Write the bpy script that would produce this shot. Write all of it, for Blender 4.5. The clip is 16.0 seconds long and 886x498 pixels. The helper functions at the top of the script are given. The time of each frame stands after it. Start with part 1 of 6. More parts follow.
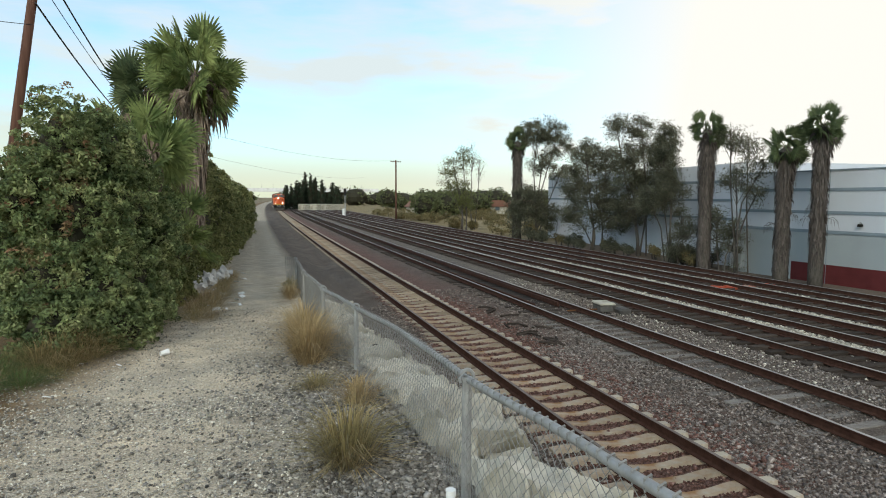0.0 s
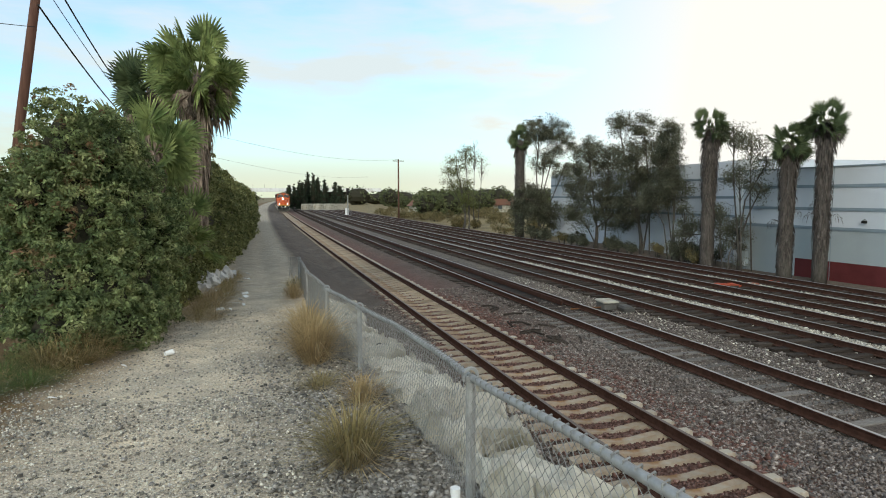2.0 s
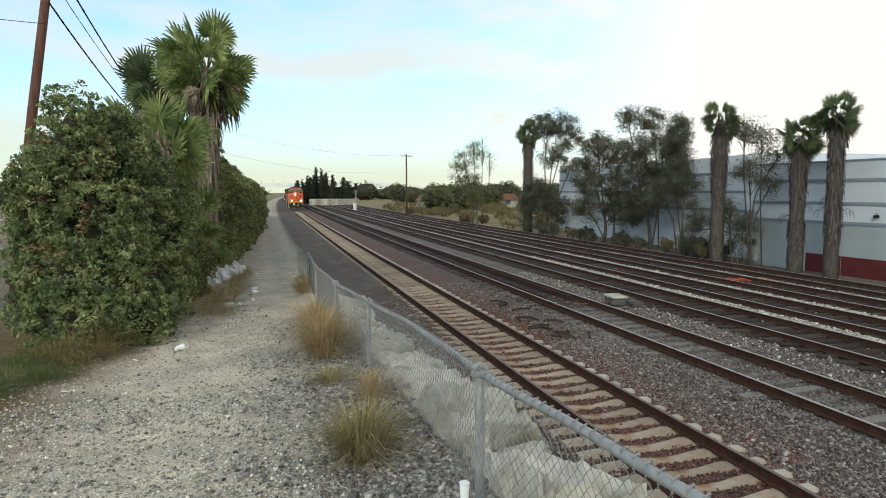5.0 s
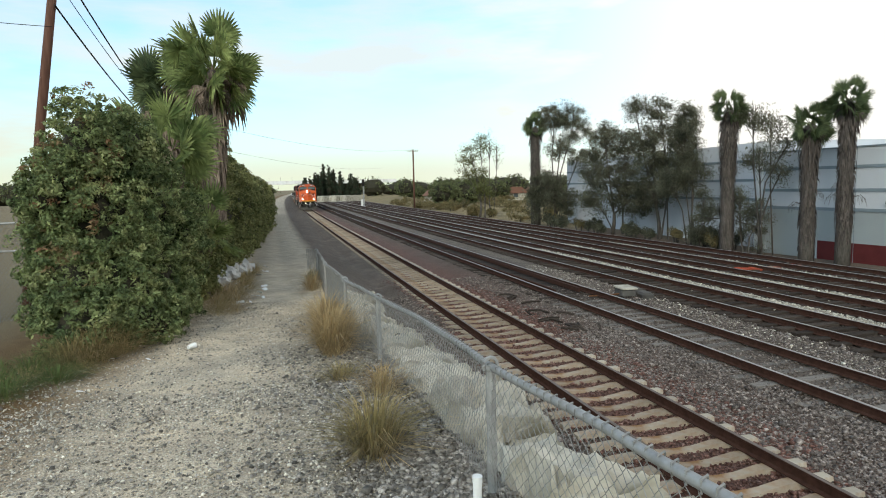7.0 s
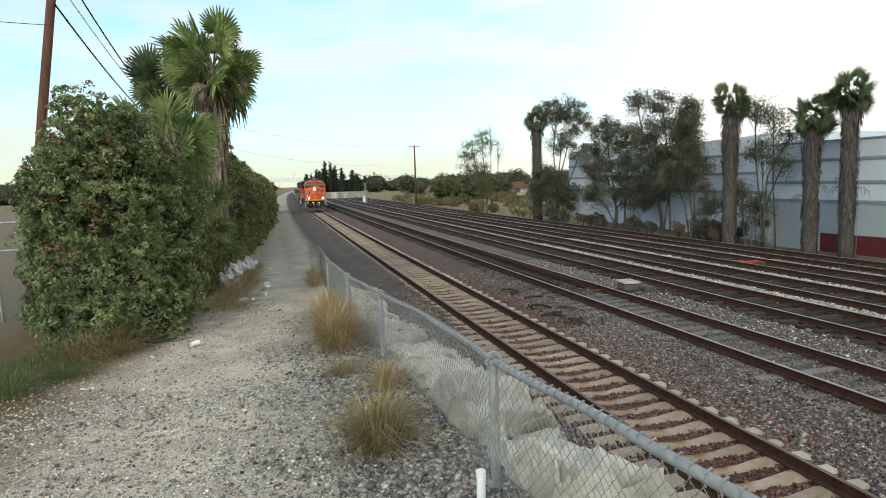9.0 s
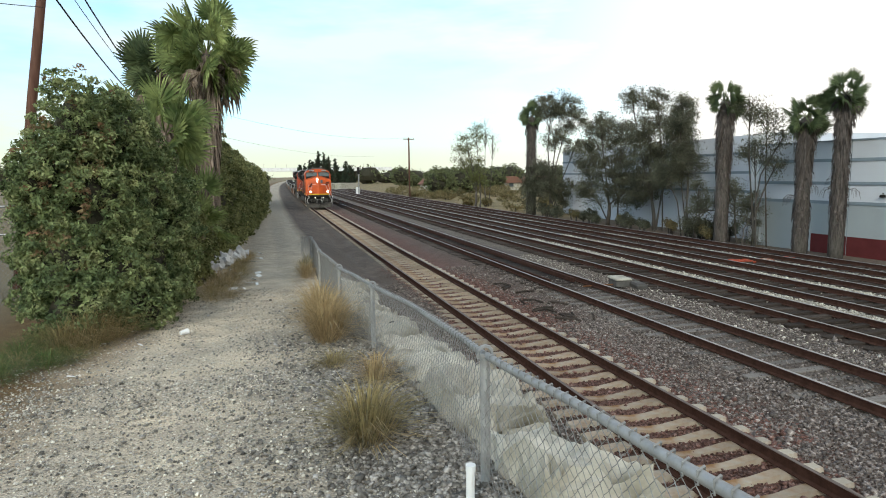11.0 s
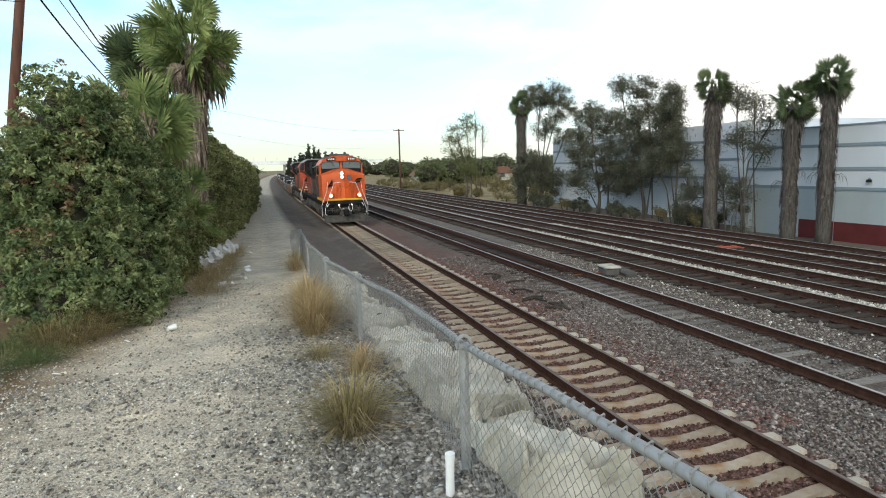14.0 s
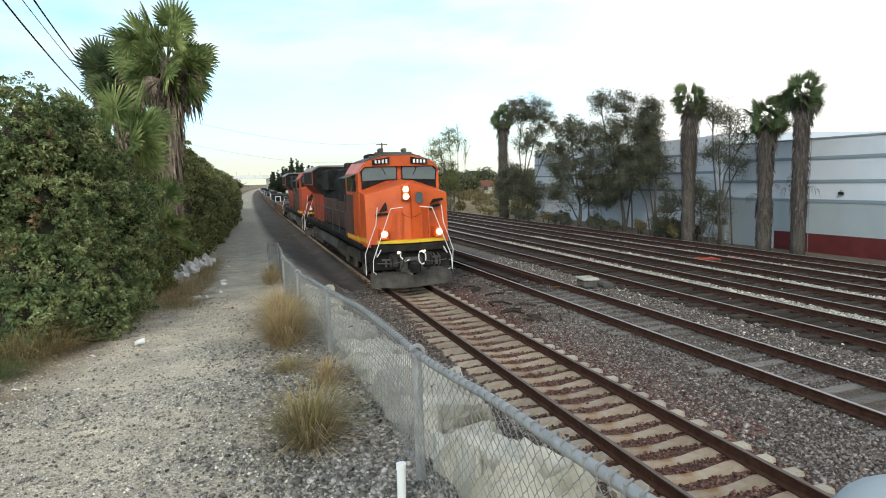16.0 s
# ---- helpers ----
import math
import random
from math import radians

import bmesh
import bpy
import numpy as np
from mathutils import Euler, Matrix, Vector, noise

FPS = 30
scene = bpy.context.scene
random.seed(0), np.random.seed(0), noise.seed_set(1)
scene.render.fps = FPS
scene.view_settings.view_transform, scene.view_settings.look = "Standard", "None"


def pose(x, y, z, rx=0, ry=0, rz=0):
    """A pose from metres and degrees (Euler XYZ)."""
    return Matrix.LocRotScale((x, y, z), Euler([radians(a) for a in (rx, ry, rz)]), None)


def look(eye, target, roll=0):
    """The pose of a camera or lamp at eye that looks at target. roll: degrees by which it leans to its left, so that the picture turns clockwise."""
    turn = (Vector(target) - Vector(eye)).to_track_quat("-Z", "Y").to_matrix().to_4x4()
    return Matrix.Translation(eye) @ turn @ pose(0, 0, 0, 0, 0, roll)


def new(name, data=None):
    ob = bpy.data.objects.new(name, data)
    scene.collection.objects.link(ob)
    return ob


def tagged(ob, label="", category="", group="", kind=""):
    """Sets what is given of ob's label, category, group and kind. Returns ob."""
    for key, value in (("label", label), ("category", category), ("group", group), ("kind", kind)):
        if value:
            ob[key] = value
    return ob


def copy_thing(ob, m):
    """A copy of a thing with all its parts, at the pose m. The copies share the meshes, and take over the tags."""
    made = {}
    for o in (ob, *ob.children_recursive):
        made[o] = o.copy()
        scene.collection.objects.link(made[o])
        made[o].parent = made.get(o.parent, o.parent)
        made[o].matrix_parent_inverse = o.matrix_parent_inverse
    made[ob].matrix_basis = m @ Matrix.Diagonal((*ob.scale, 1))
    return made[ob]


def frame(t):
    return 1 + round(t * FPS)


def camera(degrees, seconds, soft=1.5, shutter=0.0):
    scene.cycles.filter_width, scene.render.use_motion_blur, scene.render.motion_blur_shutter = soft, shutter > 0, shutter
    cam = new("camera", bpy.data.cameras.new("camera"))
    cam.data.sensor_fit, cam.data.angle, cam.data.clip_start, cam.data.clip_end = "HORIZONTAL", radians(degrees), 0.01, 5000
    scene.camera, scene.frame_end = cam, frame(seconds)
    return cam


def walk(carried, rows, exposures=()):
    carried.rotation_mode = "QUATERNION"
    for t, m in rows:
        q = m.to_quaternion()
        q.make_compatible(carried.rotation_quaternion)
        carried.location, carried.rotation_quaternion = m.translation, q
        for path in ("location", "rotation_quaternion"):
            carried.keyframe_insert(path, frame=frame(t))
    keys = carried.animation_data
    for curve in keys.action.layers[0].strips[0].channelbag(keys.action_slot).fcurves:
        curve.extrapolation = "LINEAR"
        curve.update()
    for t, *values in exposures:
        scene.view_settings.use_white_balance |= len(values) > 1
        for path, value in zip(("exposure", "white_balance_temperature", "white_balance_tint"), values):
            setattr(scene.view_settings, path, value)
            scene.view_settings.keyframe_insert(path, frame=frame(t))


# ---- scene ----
cam = camera(72.0, 16.0, soft=1.0)
PATH = [
    (0.0, (0.000, 0.000, 3.850), (2.996, 9.503, 3.005), 0.20),
    (0.5, (-0.000, -0.006, 3.848), (2.988, 9.499, 3.001), 0.19),
    (1.0, (-0.001, -0.002, 3.849), (2.965, 9.509, 2.990), 0.13),
    (1.5, (-0.002, -0.005, 3.850), (2.951, 9.511, 2.997), -0.12),
    (2.0, (-0.004, -0.009, 3.852), (2.946, 9.507, 2.990), -0.16),
    (2.5, (-0.002, -0.002, 3.849), (2.939, 9.515, 2.969), -0.14),
    (3.0, (-0.003, -0.008, 3.854), (2.916, 9.514, 2.959), -0.13),
    (3.5, (-0.002, 0.003, 3.850), (2.898, 9.530, 2.935), -0.10),
    (4.0, (-0.008, -0.008, 3.853), (2.847, 9.532, 2.932), -0.08),
    (6.5, (-0.013, -0.015, 3.859), (2.724, 9.550, 2.851), -0.94),
    (7.0, (-0.012, -0.011, 3.858), (2.673, 9.567, 2.826), -1.40),
    (7.5, (-0.008, -0.007, 3.857), (2.643, 9.580, 2.826), -1.70),
    (8.0, (-0.014, -0.012, 3.863), (2.616, 9.577, 2.798), -1.71),
    (8.5, (-0.010, -0.011, 3.862), (2.618, 9.578, 2.789), -1.95),
    (9.0, (-0.007, -0.004, 3.853), (2.639, 9.576, 2.752), -1.90),
    (11.5, (-0.003, 0.036, 3.842), (2.811, 9.554, 2.620), -0.35),
    (12.0, (-0.001, 0.038, 3.843), (2.862, 9.540, 2.618), -0.13),
    (12.5, (-0.003, 0.042, 3.838), (2.796, 9.562, 2.604), -0.04),
    (13.0, (0.005, 0.056, 3.836), (2.888, 9.547, 2.568), -0.14),
    (13.5, (0.004, 0.024, 3.849), (2.798, 9.540, 2.573), -0.60),
    (14.0, (0.080, -0.014, 3.842), (2.948, 9.469, 2.483), -1.55),
    (14.5, (0.147, -0.051, 3.826), (3.131, 9.398, 2.475), -1.67),
    (15.0, (0.187, -0.100, 3.830), (3.124, 9.379, 2.603), -2.80),
    (15.5, (0.216, -0.128, 3.843), (3.014, 9.397, 2.638), -1.94),
    (16.0, (0.259, -0.089, 3.814), (3.383, 9.341, 2.668), -1.63),
]

walk(cam, [(t, look(eye, aim, roll)) for t, eye, aim, roll in PATH],
     [(0.0, 0.05, 7050, 12), (4.0, 0.10, 7050, 12), (8.0, 0.20, 7000, 12), (12.0, 0.30, 6950, 13), (16.0, 0.33, 6900, 13)])

# ---------------------------------------------------------------- light
SUN_AZ, SUN_EL = radians(212), radians(30)
world = bpy.data.worlds.new("sky")
scene.world = world
world.use_nodes = True


def build_world():
    nt = world.node_tree
    nt.nodes.clear()
    n = nt.nodes.new
    out, bg = n("ShaderNodeOutputWorld"), n("ShaderNodeBackground")
    sky = n("ShaderNodeTexSky")
    sky.sky_type, sky.sun_disc = "NISHITA", False
    sky.sun_elevation, sky.sun_rotation = SUN_EL, SUN_AZ
    sky.air_density, sky.dust_density = 1.0, 1.6
    co, mp = n("ShaderNodeTexCoord"), n("ShaderNodeMapping")
    mp.inputs["Scale"].default_value = (1.1, 1.5, 5.0)
    no = n("ShaderNodeTexNoise")
    no.inputs["Scale"].default_value, no.inputs["Detail"].default_value, no.inputs["Roughness"].default_value = 1.7, 6, 0.55
    rp = n("ShaderNodeValToRGB")
    rp.color_ramp.elements[0].position, rp.color_ramp.elements[1].position = 0.40, 0.60
    rp.color_ramp.elements[0].color = (0.05, 0.05, 0.05, 1)
    # thin cloud sheet: thicker towards the bright side of the sky
    sx = n("ShaderNodeSeparateXYZ")
    ad, dim = n("ShaderNodeMath"), n("ShaderNodeMapRange")
    ad.operation = "MAXIMUM"
    dim.inputs["From Min"].default_value, dim.inputs["From Max"].default_value = 0.22, 0.62
    dim.inputs["To Min"].default_value, dim.inputs["To Max"].default_value = 0.0, 1.0
    hz = n("ShaderNodeMapRange")
    hz.inputs["From Min"].default_value, hz.inputs["From Max"].default_value = 0.0, 0.17
    cloud = n("ShaderNodeMix")
    cloud.data_type = "RGBA"
    cloud.inputs["A"].default_value, cloud.inputs["B"].default_value = (7.3, 8.3, 6.7, 1), (6.9, 8.35, 9.1, 1)
    glare = n("ShaderNodeMix")
    glare.data_type = "RGBA"
    glare.inputs["B"].default_value = (9.3, 9.7, 9.6, 1)
    mx = n("ShaderNodeMix")
    mx.data_type = "RGBA"
    tint = n("ShaderNodeMix")
    tint.data_type, tint.blend_type = "RGBA", "MULTIPLY"
    tint.inputs["Factor"].default_value = 1.0
    tint.inputs["B"].default_value = (1.55, 2.35, 2.75, 1)
    low = n("ShaderNodeMapRange")
    low.inputs["From Min"].default_value, low.inputs["From Max"].default_value = 0.02, 0.13
    low.inputs["To Min"].default_value, low.inputs["To Max"].default_value = 1.0, 0.0
    ad2 = n("ShaderNodeMath")
    ad2.operation = "MAXIMUM"
    L = nt.links.new
    L(co.outputs["Generated"], mp.inputs["Vector"])
    L(mp.outputs[0], no.inputs["Vector"])
    L(no.outputs["Fac"], rp.inputs[0])
    L(co.outputs["Generated"], sx.inputs[0])
    L(sx.outputs["X"], dim.inputs["Value"])
    L(rp.outputs[0], ad.inputs[0])
    L(dim.outputs[0], ad.inputs[1])
    L(sx.outputs["Z"], hz.inputs["Value"])
    L(hz.outputs[0], cloud.inputs["Factor"])
    L(sx.outputs["Z"], low.inputs["Value"])
    L(ad.outputs[0], ad2.inputs[0])
    L(low.outputs[0], ad2.inputs[1])
    L(sky.outputs[0], tint.inputs["A"])
    L(ad2.outputs[0], mx.inputs["Factor"])
    L(tint.outputs["Result"], mx.inputs["A"])
    L(dim.outputs[0], glare.inputs["Factor"])
    L(cloud.outputs["Result"], glare.inputs["A"])
    L(glare.outputs["Result"], mx.inputs["B"])
    L(mx.outputs["Result"], bg.inputs["Color"])
    bg.inputs["Strength"].default_value = 0.1
    L(bg.outputs[0], out.inputs[0])


build_world()
sun = new("sun", bpy.data.lights.new("sun", "SUN"))
sun.data.energy, sun.data.angle, sun.data.color = 1.25, radians(16), (1.0, 0.92, 0.80)
sun.matrix_world = look((0, 0, 50), (50 * math.sin(SUN_AZ) * -1, 50 * math.cos(SUN_AZ) * -1, 50 - 50 * math.tan(SUN_EL)))


# ---------------------------------------------------------------- materials
def material(name, colours, scale=8.0, detail=6.0, rough=0.85, bump=0.3, bump_scale=60.0, metal=0.0, spread=(0.3, 0.7),
             island=0.0, vary=0.0, stain=None, stain_scale=0.6, coords="Object", stretch=(1, 1, 1), emit=None, bump_dist=0.01, coat=0.0, spec=0.22):
    """colours: two or three base colours mixed by noise. stain: a colour laid over in larger patches."""
    m = bpy.data.materials.new(name)
    m.use_nodes = True
    nt = m.node_tree
    n, L = nt.nodes.new, nt.links.new
    bs = nt.nodes["Principled BSDF"]
    co, mp, no, rp = n("ShaderNodeTexCoord"), n("ShaderNodeMapping"), n("ShaderNodeTexNoise"), n("ShaderNodeValToRGB")
    mp.inputs["Scale"].default_value = stretch
    L(co.outputs[coords], mp.inputs[0])
    L(mp.outputs[0], no.inputs["Vector"])
    no.inputs["Scale"].default_value, no.inputs["Detail"].default_value, no.inputs["Roughness"].default_value = scale, detail, 0.6
    els = rp.color_ramp.elements
    els[0].position, els[1].position = spread
    els[0].color, els[1].color = (*colours[0], 1), (*colours[-1], 1)
    if len(colours) == 3:
        e = els.new(sum(spread) / 2)
        e.color = (*colours[1], 1)
    L(no.outputs["Fac"], rp.inputs[0])
    col = rp.outputs[0]
    if stain:
        n2, r2, mx = n("ShaderNodeTexNoise"), n("ShaderNodeMapRange"), n("ShaderNodeMix")
        n2.inputs["Scale"].default_value, n2.inputs["Detail"].default_value = stain_scale, 5
        r2.inputs["From Min"].default_value, r2.inputs["From Max"].default_value = 0.45, 0.68
        mx.data_type = "RGBA"
        mx.inputs["B"].default_value = (*stain, 1)
        L(mp.outputs[0], n2.inputs["Vector"])
        L(n2.outputs["Fac"], r2.inputs["Value"])
        L(r2.outputs[0], mx.inputs["Factor"])
        L(col, mx.inputs["A"])
        col = mx.outputs["Result"]
    for amount, node, socket in ((island, "ShaderNodeNewGeometry", "Random Per Island"), (vary, "ShaderNodeObjectInfo", "Random")):
        if amount:
            g, r2, mx = n(node), n("ShaderNodeMapRange"), n("ShaderNodeMix")
            r2.inputs["To Min"].default_value, r2.inputs["To Max"].default_value = 1 - amount, 1 + amount
            mx.data_type, mx.blend_type = "RGBA", "MULTIPLY"
            mx.inputs["Factor"].default_value = 1.0
            L(g.outputs[socket], r2.inputs["Value"])
            L(r2.outputs[0], mx.inputs["B"])
            L(col, mx.inputs["A"])
            col = mx.outputs["Result"]
    L(col, bs.inputs["Base Color"])
    bs.inputs["Roughness"].default_value, bs.inputs["Metallic"].default_value = rough, metal
    bs.inputs["Coat Weight"].default_value = coat
    bs.inputs["Specular IOR Level"].default_value = spec
    if emit:
        bs.inputs["Emission Color"].default_value, bs.inputs["Emission Strength"].default_value = (*emit[0], 1), emit[1]
    if bump:
        b, n3 = n("ShaderNodeBump"), n("ShaderNodeTexNoise")
        n3.inputs["Scale"].default_value, n3.inputs["Detail"].default_value = bump_scale, 4
        L(mp.outputs[0], n3.inputs["Vector"])
        b.inputs["Strength"].default_value, b.inputs["Distance"].default_value = bump, bump_dist
        L(n3.outputs["Fac"], b.inputs["Height"])
        L(b.outputs[0], bs.inputs["Normal"])
    return m


def leaf_material(name, colours, island=0.45, rough=0.72, scale=1.2, glow=0.38):
    m = material(name, colours, scale=scale, detail=3, rough=rough, bump=0, island=island, spread=(0.35, 0.65))
    nt = m.node_tree
    bs, tr, ad = nt.nodes["Principled BSDF"], nt.nodes.new("ShaderNodeBsdfTranslucent"), nt.nodes.new("ShaderNodeMixShader")
    src = bs.inputs["Base Color"].links[0].from_socket
    nt.links.new(src, tr.inputs["Color"])
    ad.inputs[0].default_value = glow
    nt.links.new(bs.outputs[0], ad.inputs[1])
    nt.links.new(tr.outputs[0], ad.inputs[2])
    nt.links.new(ad.outputs[0], nt.nodes["Material Output"].inputs[0])
    return m


def ground_material():
    """Dusty track, ballast, rust-stained ballast and dry soil in one sheet, told apart by where they lie."""
    m = bpy.data.materials.new("ground_gravel")
    m.use_nodes = True
    nt = m.node_tree
    n, L = nt.nodes.new, nt.links.new
    bs = nt.nodes["Principled BSDF"]
    bs.inputs["Roughness"].default_value, bs.inputs["Specular IOR Level"].default_value = 0.95, 0.15
    co, sp = n("ShaderNodeTexCoord"), n("ShaderNodeSeparateXYZ")
    L(co.outputs["Object"], sp.inputs[0])

    sq, bent = n("ShaderNodeMath"), n("ShaderNodeMath")
    sq.operation, bent.operation = "MULTIPLY", "MULTIPLY_ADD"
    L(sp.outputs["Y"], sq.inputs[0])
    L(sp.outputs["Y"], sq.inputs[1])
    L(sq.outputs[0], bent.inputs[0])
    bent.inputs[1].default_value = -6e-5
    L(sp.outputs["X"], bent.inputs[2])

    def tex(scale, detail=6, vor=False):
        t = n("ShaderNodeTexVoronoi" if vor else "ShaderNodeTexNoise")
        t.inputs["Scale"].default_value = scale
        if not vor:
            t.inputs["Detail"].default_value = detail
        L(co.outputs["Object"], t.inputs["Vector"])
        return t

    def ramp(src, stops):
        r = n("ShaderNodeValToRGB")
        els = r.color_ramp.elements
        els[0].position, els[0].color = stops[0][0], (*stops[0][1], 1)
        els[1].position, els[1].color = stops[-1][0], (*stops[-1][1], 1)
        for p, c in stops[1:-1]:
            els.new(p).color = (*c, 1)
        L(src, r.inputs[0])
        return r.outputs[0]

    def mask(axis, a, b, wob, wob_scale):
        w = tex(wob_scale, 4)
        ma = n("ShaderNodeMath")
        ma.operation = "MULTIPLY_ADD"
        L(w.outputs["Fac"], ma.inputs[0])
        ma.inputs[1].default_value = wob
        L(bent.outputs[0] if axis == "X" else sp.outputs[axis], ma.inputs[2])
        mr = n("ShaderNodeMapRange")
        mr.inputs["From Min"].default_value, mr.inputs["From Max"].default_value = a + wob / 2, b + wob / 2
        L(ma.outputs[0], mr.inputs["Value"])
        return mr.outputs[0]

    def mix(f, a, b, mode="MIX"):
        x = n("ShaderNodeMix")
        x.data_type, x.blend_type = "RGBA", mode
        if isinstance(f, float):
            x.inputs["Factor"].default_value = f
        else:
            L(f, x.inputs["Factor"])
        for s, v in (("A", a), ("B", b)):
            if isinstance(v, tuple):
                x.inputs[s].default_value = (*v, 1)
            else:
                L(v, x.inputs[s])
        return x.outputs["Result"]

    def times(a, b):
        x = n("ShaderNodeMath")
        x.operation = "MULTIPLY"
        for i, v in enumerate((a, b)):
            if isinstance(v, float):
                x.inputs[i].default_value = v
            else:
                L(v, x.inputs[i])
        return x.outputs[0]

    stones = tex(40, vor=True)
    small = tex(85, vor=True)
    grain = tex(180, 3)
    big = tex(0.55, 5)
    stone_tone = ramp(stones.outputs["Color"], [(0.0, (0.35, 0.35, 0.35)), (1.0, (1.5, 1.5, 1.5))])
    small_tone = ramp(small.outputs["Color"], [(0.0, (0.35, 0.35, 0.35)), (1.0, (1.65, 1.65, 1.65))])
    dust = ramp(tex(1.6, 7).outputs["Fac"], [(0.30, (0.42, 0.362, 0.284)), (0.5, (0.55, 0.475, 0.372)), (0.7, (0.65, 0.555, 0.415))])
    dust = mix(0.75, dust, small_tone, "MULTIPLY")
    coarse = mix(0.85, (0.36, 0.335, 0.285), stone_tone, "MULTIPLY")
    wheel = ramp(big.outputs["Fac"], [(0.40, (0, 0, 0)), (0.60, (1, 1, 1))])
    path = mix(times(wheel, 0.38), dust, coarse)
    ballast = mix(0.9, ramp(big.outputs["Fac"], [(0.3, (0.092, 0.075, 0.064)), (0.7, (0.142, 0.118, 0.101))]), stone_tone, "MULTIPLY")
    red = mix(0.9, (0.135, 0.074, 0.062), stone_tone, "MULTIPLY")
    pale = mix(0.85, (0.36, 0.335, 0.30), stone_tone, "MULTIPLY")
    soil = mix(0.6, ramp(tex(0.35, 6).outputs["Fac"], [(0.35, (0.15, 0.125, 0.07)), (0.55, (0.27, 0.21, 0.12)), (0.7, (0.13, 0.13, 0.06))]), small_tone, "MULTIPLY")
    c = path
    edge = mask("X", -0.5, 1.2, 1.3, 0.7)
    edge = times(edge, mask("Y", 15.0, 9.0, 3.0, 0.4))
    c = mix(edge, c, mix(0.85, (0.225, 0.21, 0.18), stone_tone, "MULTIPLY"))
    # far path greyed: the hedge's shade is put into the ground colour
    c = mix(times(mask("Y", 15.0, 30.0, 6.0, 0.3), 0.6), c, mix(0.7, (0.25, 0.228, 0.19), small_tone, "MULTIPLY"))
    c = mix(mask("X", 1.55, 2.2, 0.6, 0.9), c, ballast)
    band = times(mask("X", 4.9, 5.3, 0.6, 1.0), mask("X", 9.2, 7.6, 1.4, 0.5))
    c = mix(times(band, 0.85), c, red)
    c = mix(times(times(mask("X", 11.6, 12.2, 0.5, 1.2), mask("X", 13.0, 12.4, 0.5, 1.2)), 0.12), c, pale)
    c = mix(times(mask("X", 14.8, 15.0, 0.3, 1.2), 0.8), c, pale)
    c = mix(times(times(mask("X", 17.6, 17.8, 0.3, 1.2), mask("X", 22.0, 21.4, 0.5, 1.2)), 0.8), c, pale)
    oil = times(times(mask("X", 9.3, 9.8, 0.5, 1.2), mask("X", 11.4, 10.9, 0.5, 1.2)), mask("Y", 17.0, 22.0, 5.0, 0.5))
    c = mix(times(oil, 0.8), c, mix(0.7, (0.030, 0.027, 0.026), stone_tone, "MULTIPLY"))
    dark = mix(0.8, (0.058, 0.044, 0.036), stone_tone, "MULTIPLY")
    for mid in TRACKS[2:]:
        c = mix(times(times(mask("X", mid - 1.40, mid - 1.20, 0.3, 2.0), mask("X", mid + 0.90, mid + 0.74, 0.2, 2.0)), 0.9), c, dark)
    c = mix(mask("X", 24.0, 25.0, 1.2, 0.5), c, mix(0.6, (0.15, 0.12, 0.095), small_tone, "MULTIPLY"))
    c = mix(times(mask("X", 26.4, 27.4, 1.2, 0.5), mask("Y", 46.0, 60.0, 6.0, 0.3)), c, soil)
    c = mix(mask("X", -1.6, -2.6, 1.4, 0.6), c, mix(0.6, (0.16, 0.105, 0.055), small_tone, "MULTIPLY"))
    patch = ramp(tex(2.3, 6).outputs["Fac"], [(0.3, (0.84, 0.83, 0.82)), (0.7, (1.16, 1.13, 1.09))])
    c = mix(1.0, c, patch, "MULTIPLY")
    c = mix(mask("X", -4.2, -5.5, 1.0, 0.5), c, mix(0.6, (0.20, 0.16, 0.10), small_tone, "MULTIPLY"))
    L(c, bs.inputs["Base Color"])
    b1, b2 = n("ShaderNodeBump"), n("ShaderNodeBump")
    b1.inputs["Strength"].default_value, b1.inputs["Distance"].default_value = 0.9, 0.02
    b2.inputs["Strength"].default_value, b2.inputs["Distance"].default_value = 0.5, 0.008
    L(stones.outputs["Distance"], b1.inputs["Height"])
    b1.invert = True
    L(grain.outputs["Fac"], b2.inputs["Height"])
    L(b1.outputs[0], b2.inputs["Normal"])
    L(b2.outputs[0], bs.inputs["Normal"])
    return m


TRACKS = [5.85, 10.28, 14.1, 16.9, 19.9, 22.9]
GROUND = ground_material()
STONE = material("crushed_stone", [(0.052, 0.042, 0.037), (0.143, 0.118, 0.104), (0.385, 0.34, 0.31)], scale=14, island=0.55, bump=0.4, bump_scale=120)
STONE_MID = material("grey_roadside_stone", [(0.085, 0.078, 0.067), (0.195, 0.18, 0.158), (0.42, 0.395, 0.36)], scale=14, island=0.55, bump=0.4, bump_scale=120)
STONE_RED = material("rusty_ballast", [(0.056, 0.028, 0.022), (0.135, 0.070, 0.056), (0.27, 0.185, 0.16)], scale=14, island=0.5, bump=0.4, bump_scale=120)
STONE_PALE = material("pale_gravel", [(0.25, 0.23, 0.19), (0.44, 0.41, 0.345), (0.66, 0.62, 0.54)], scale=14, island=0.6, bump=0.4, bump_scale=120)
RAIL = material("rusty_rail_steel", [(0.036, 0.017, 0.012), (0.072, 0.035, 0.025)], scale=9, rough=0.85, metal=0.0, bump=0.25, spec=0.12)
RAIL_DULL = material("dull_brown_rail_head", [(0.10, 0.075, 0.062), (0.19, 0.155, 0.135)], scale=4, rough=0.6, metal=0.3, bump=0.05, stretch=(6, 0.4, 1))
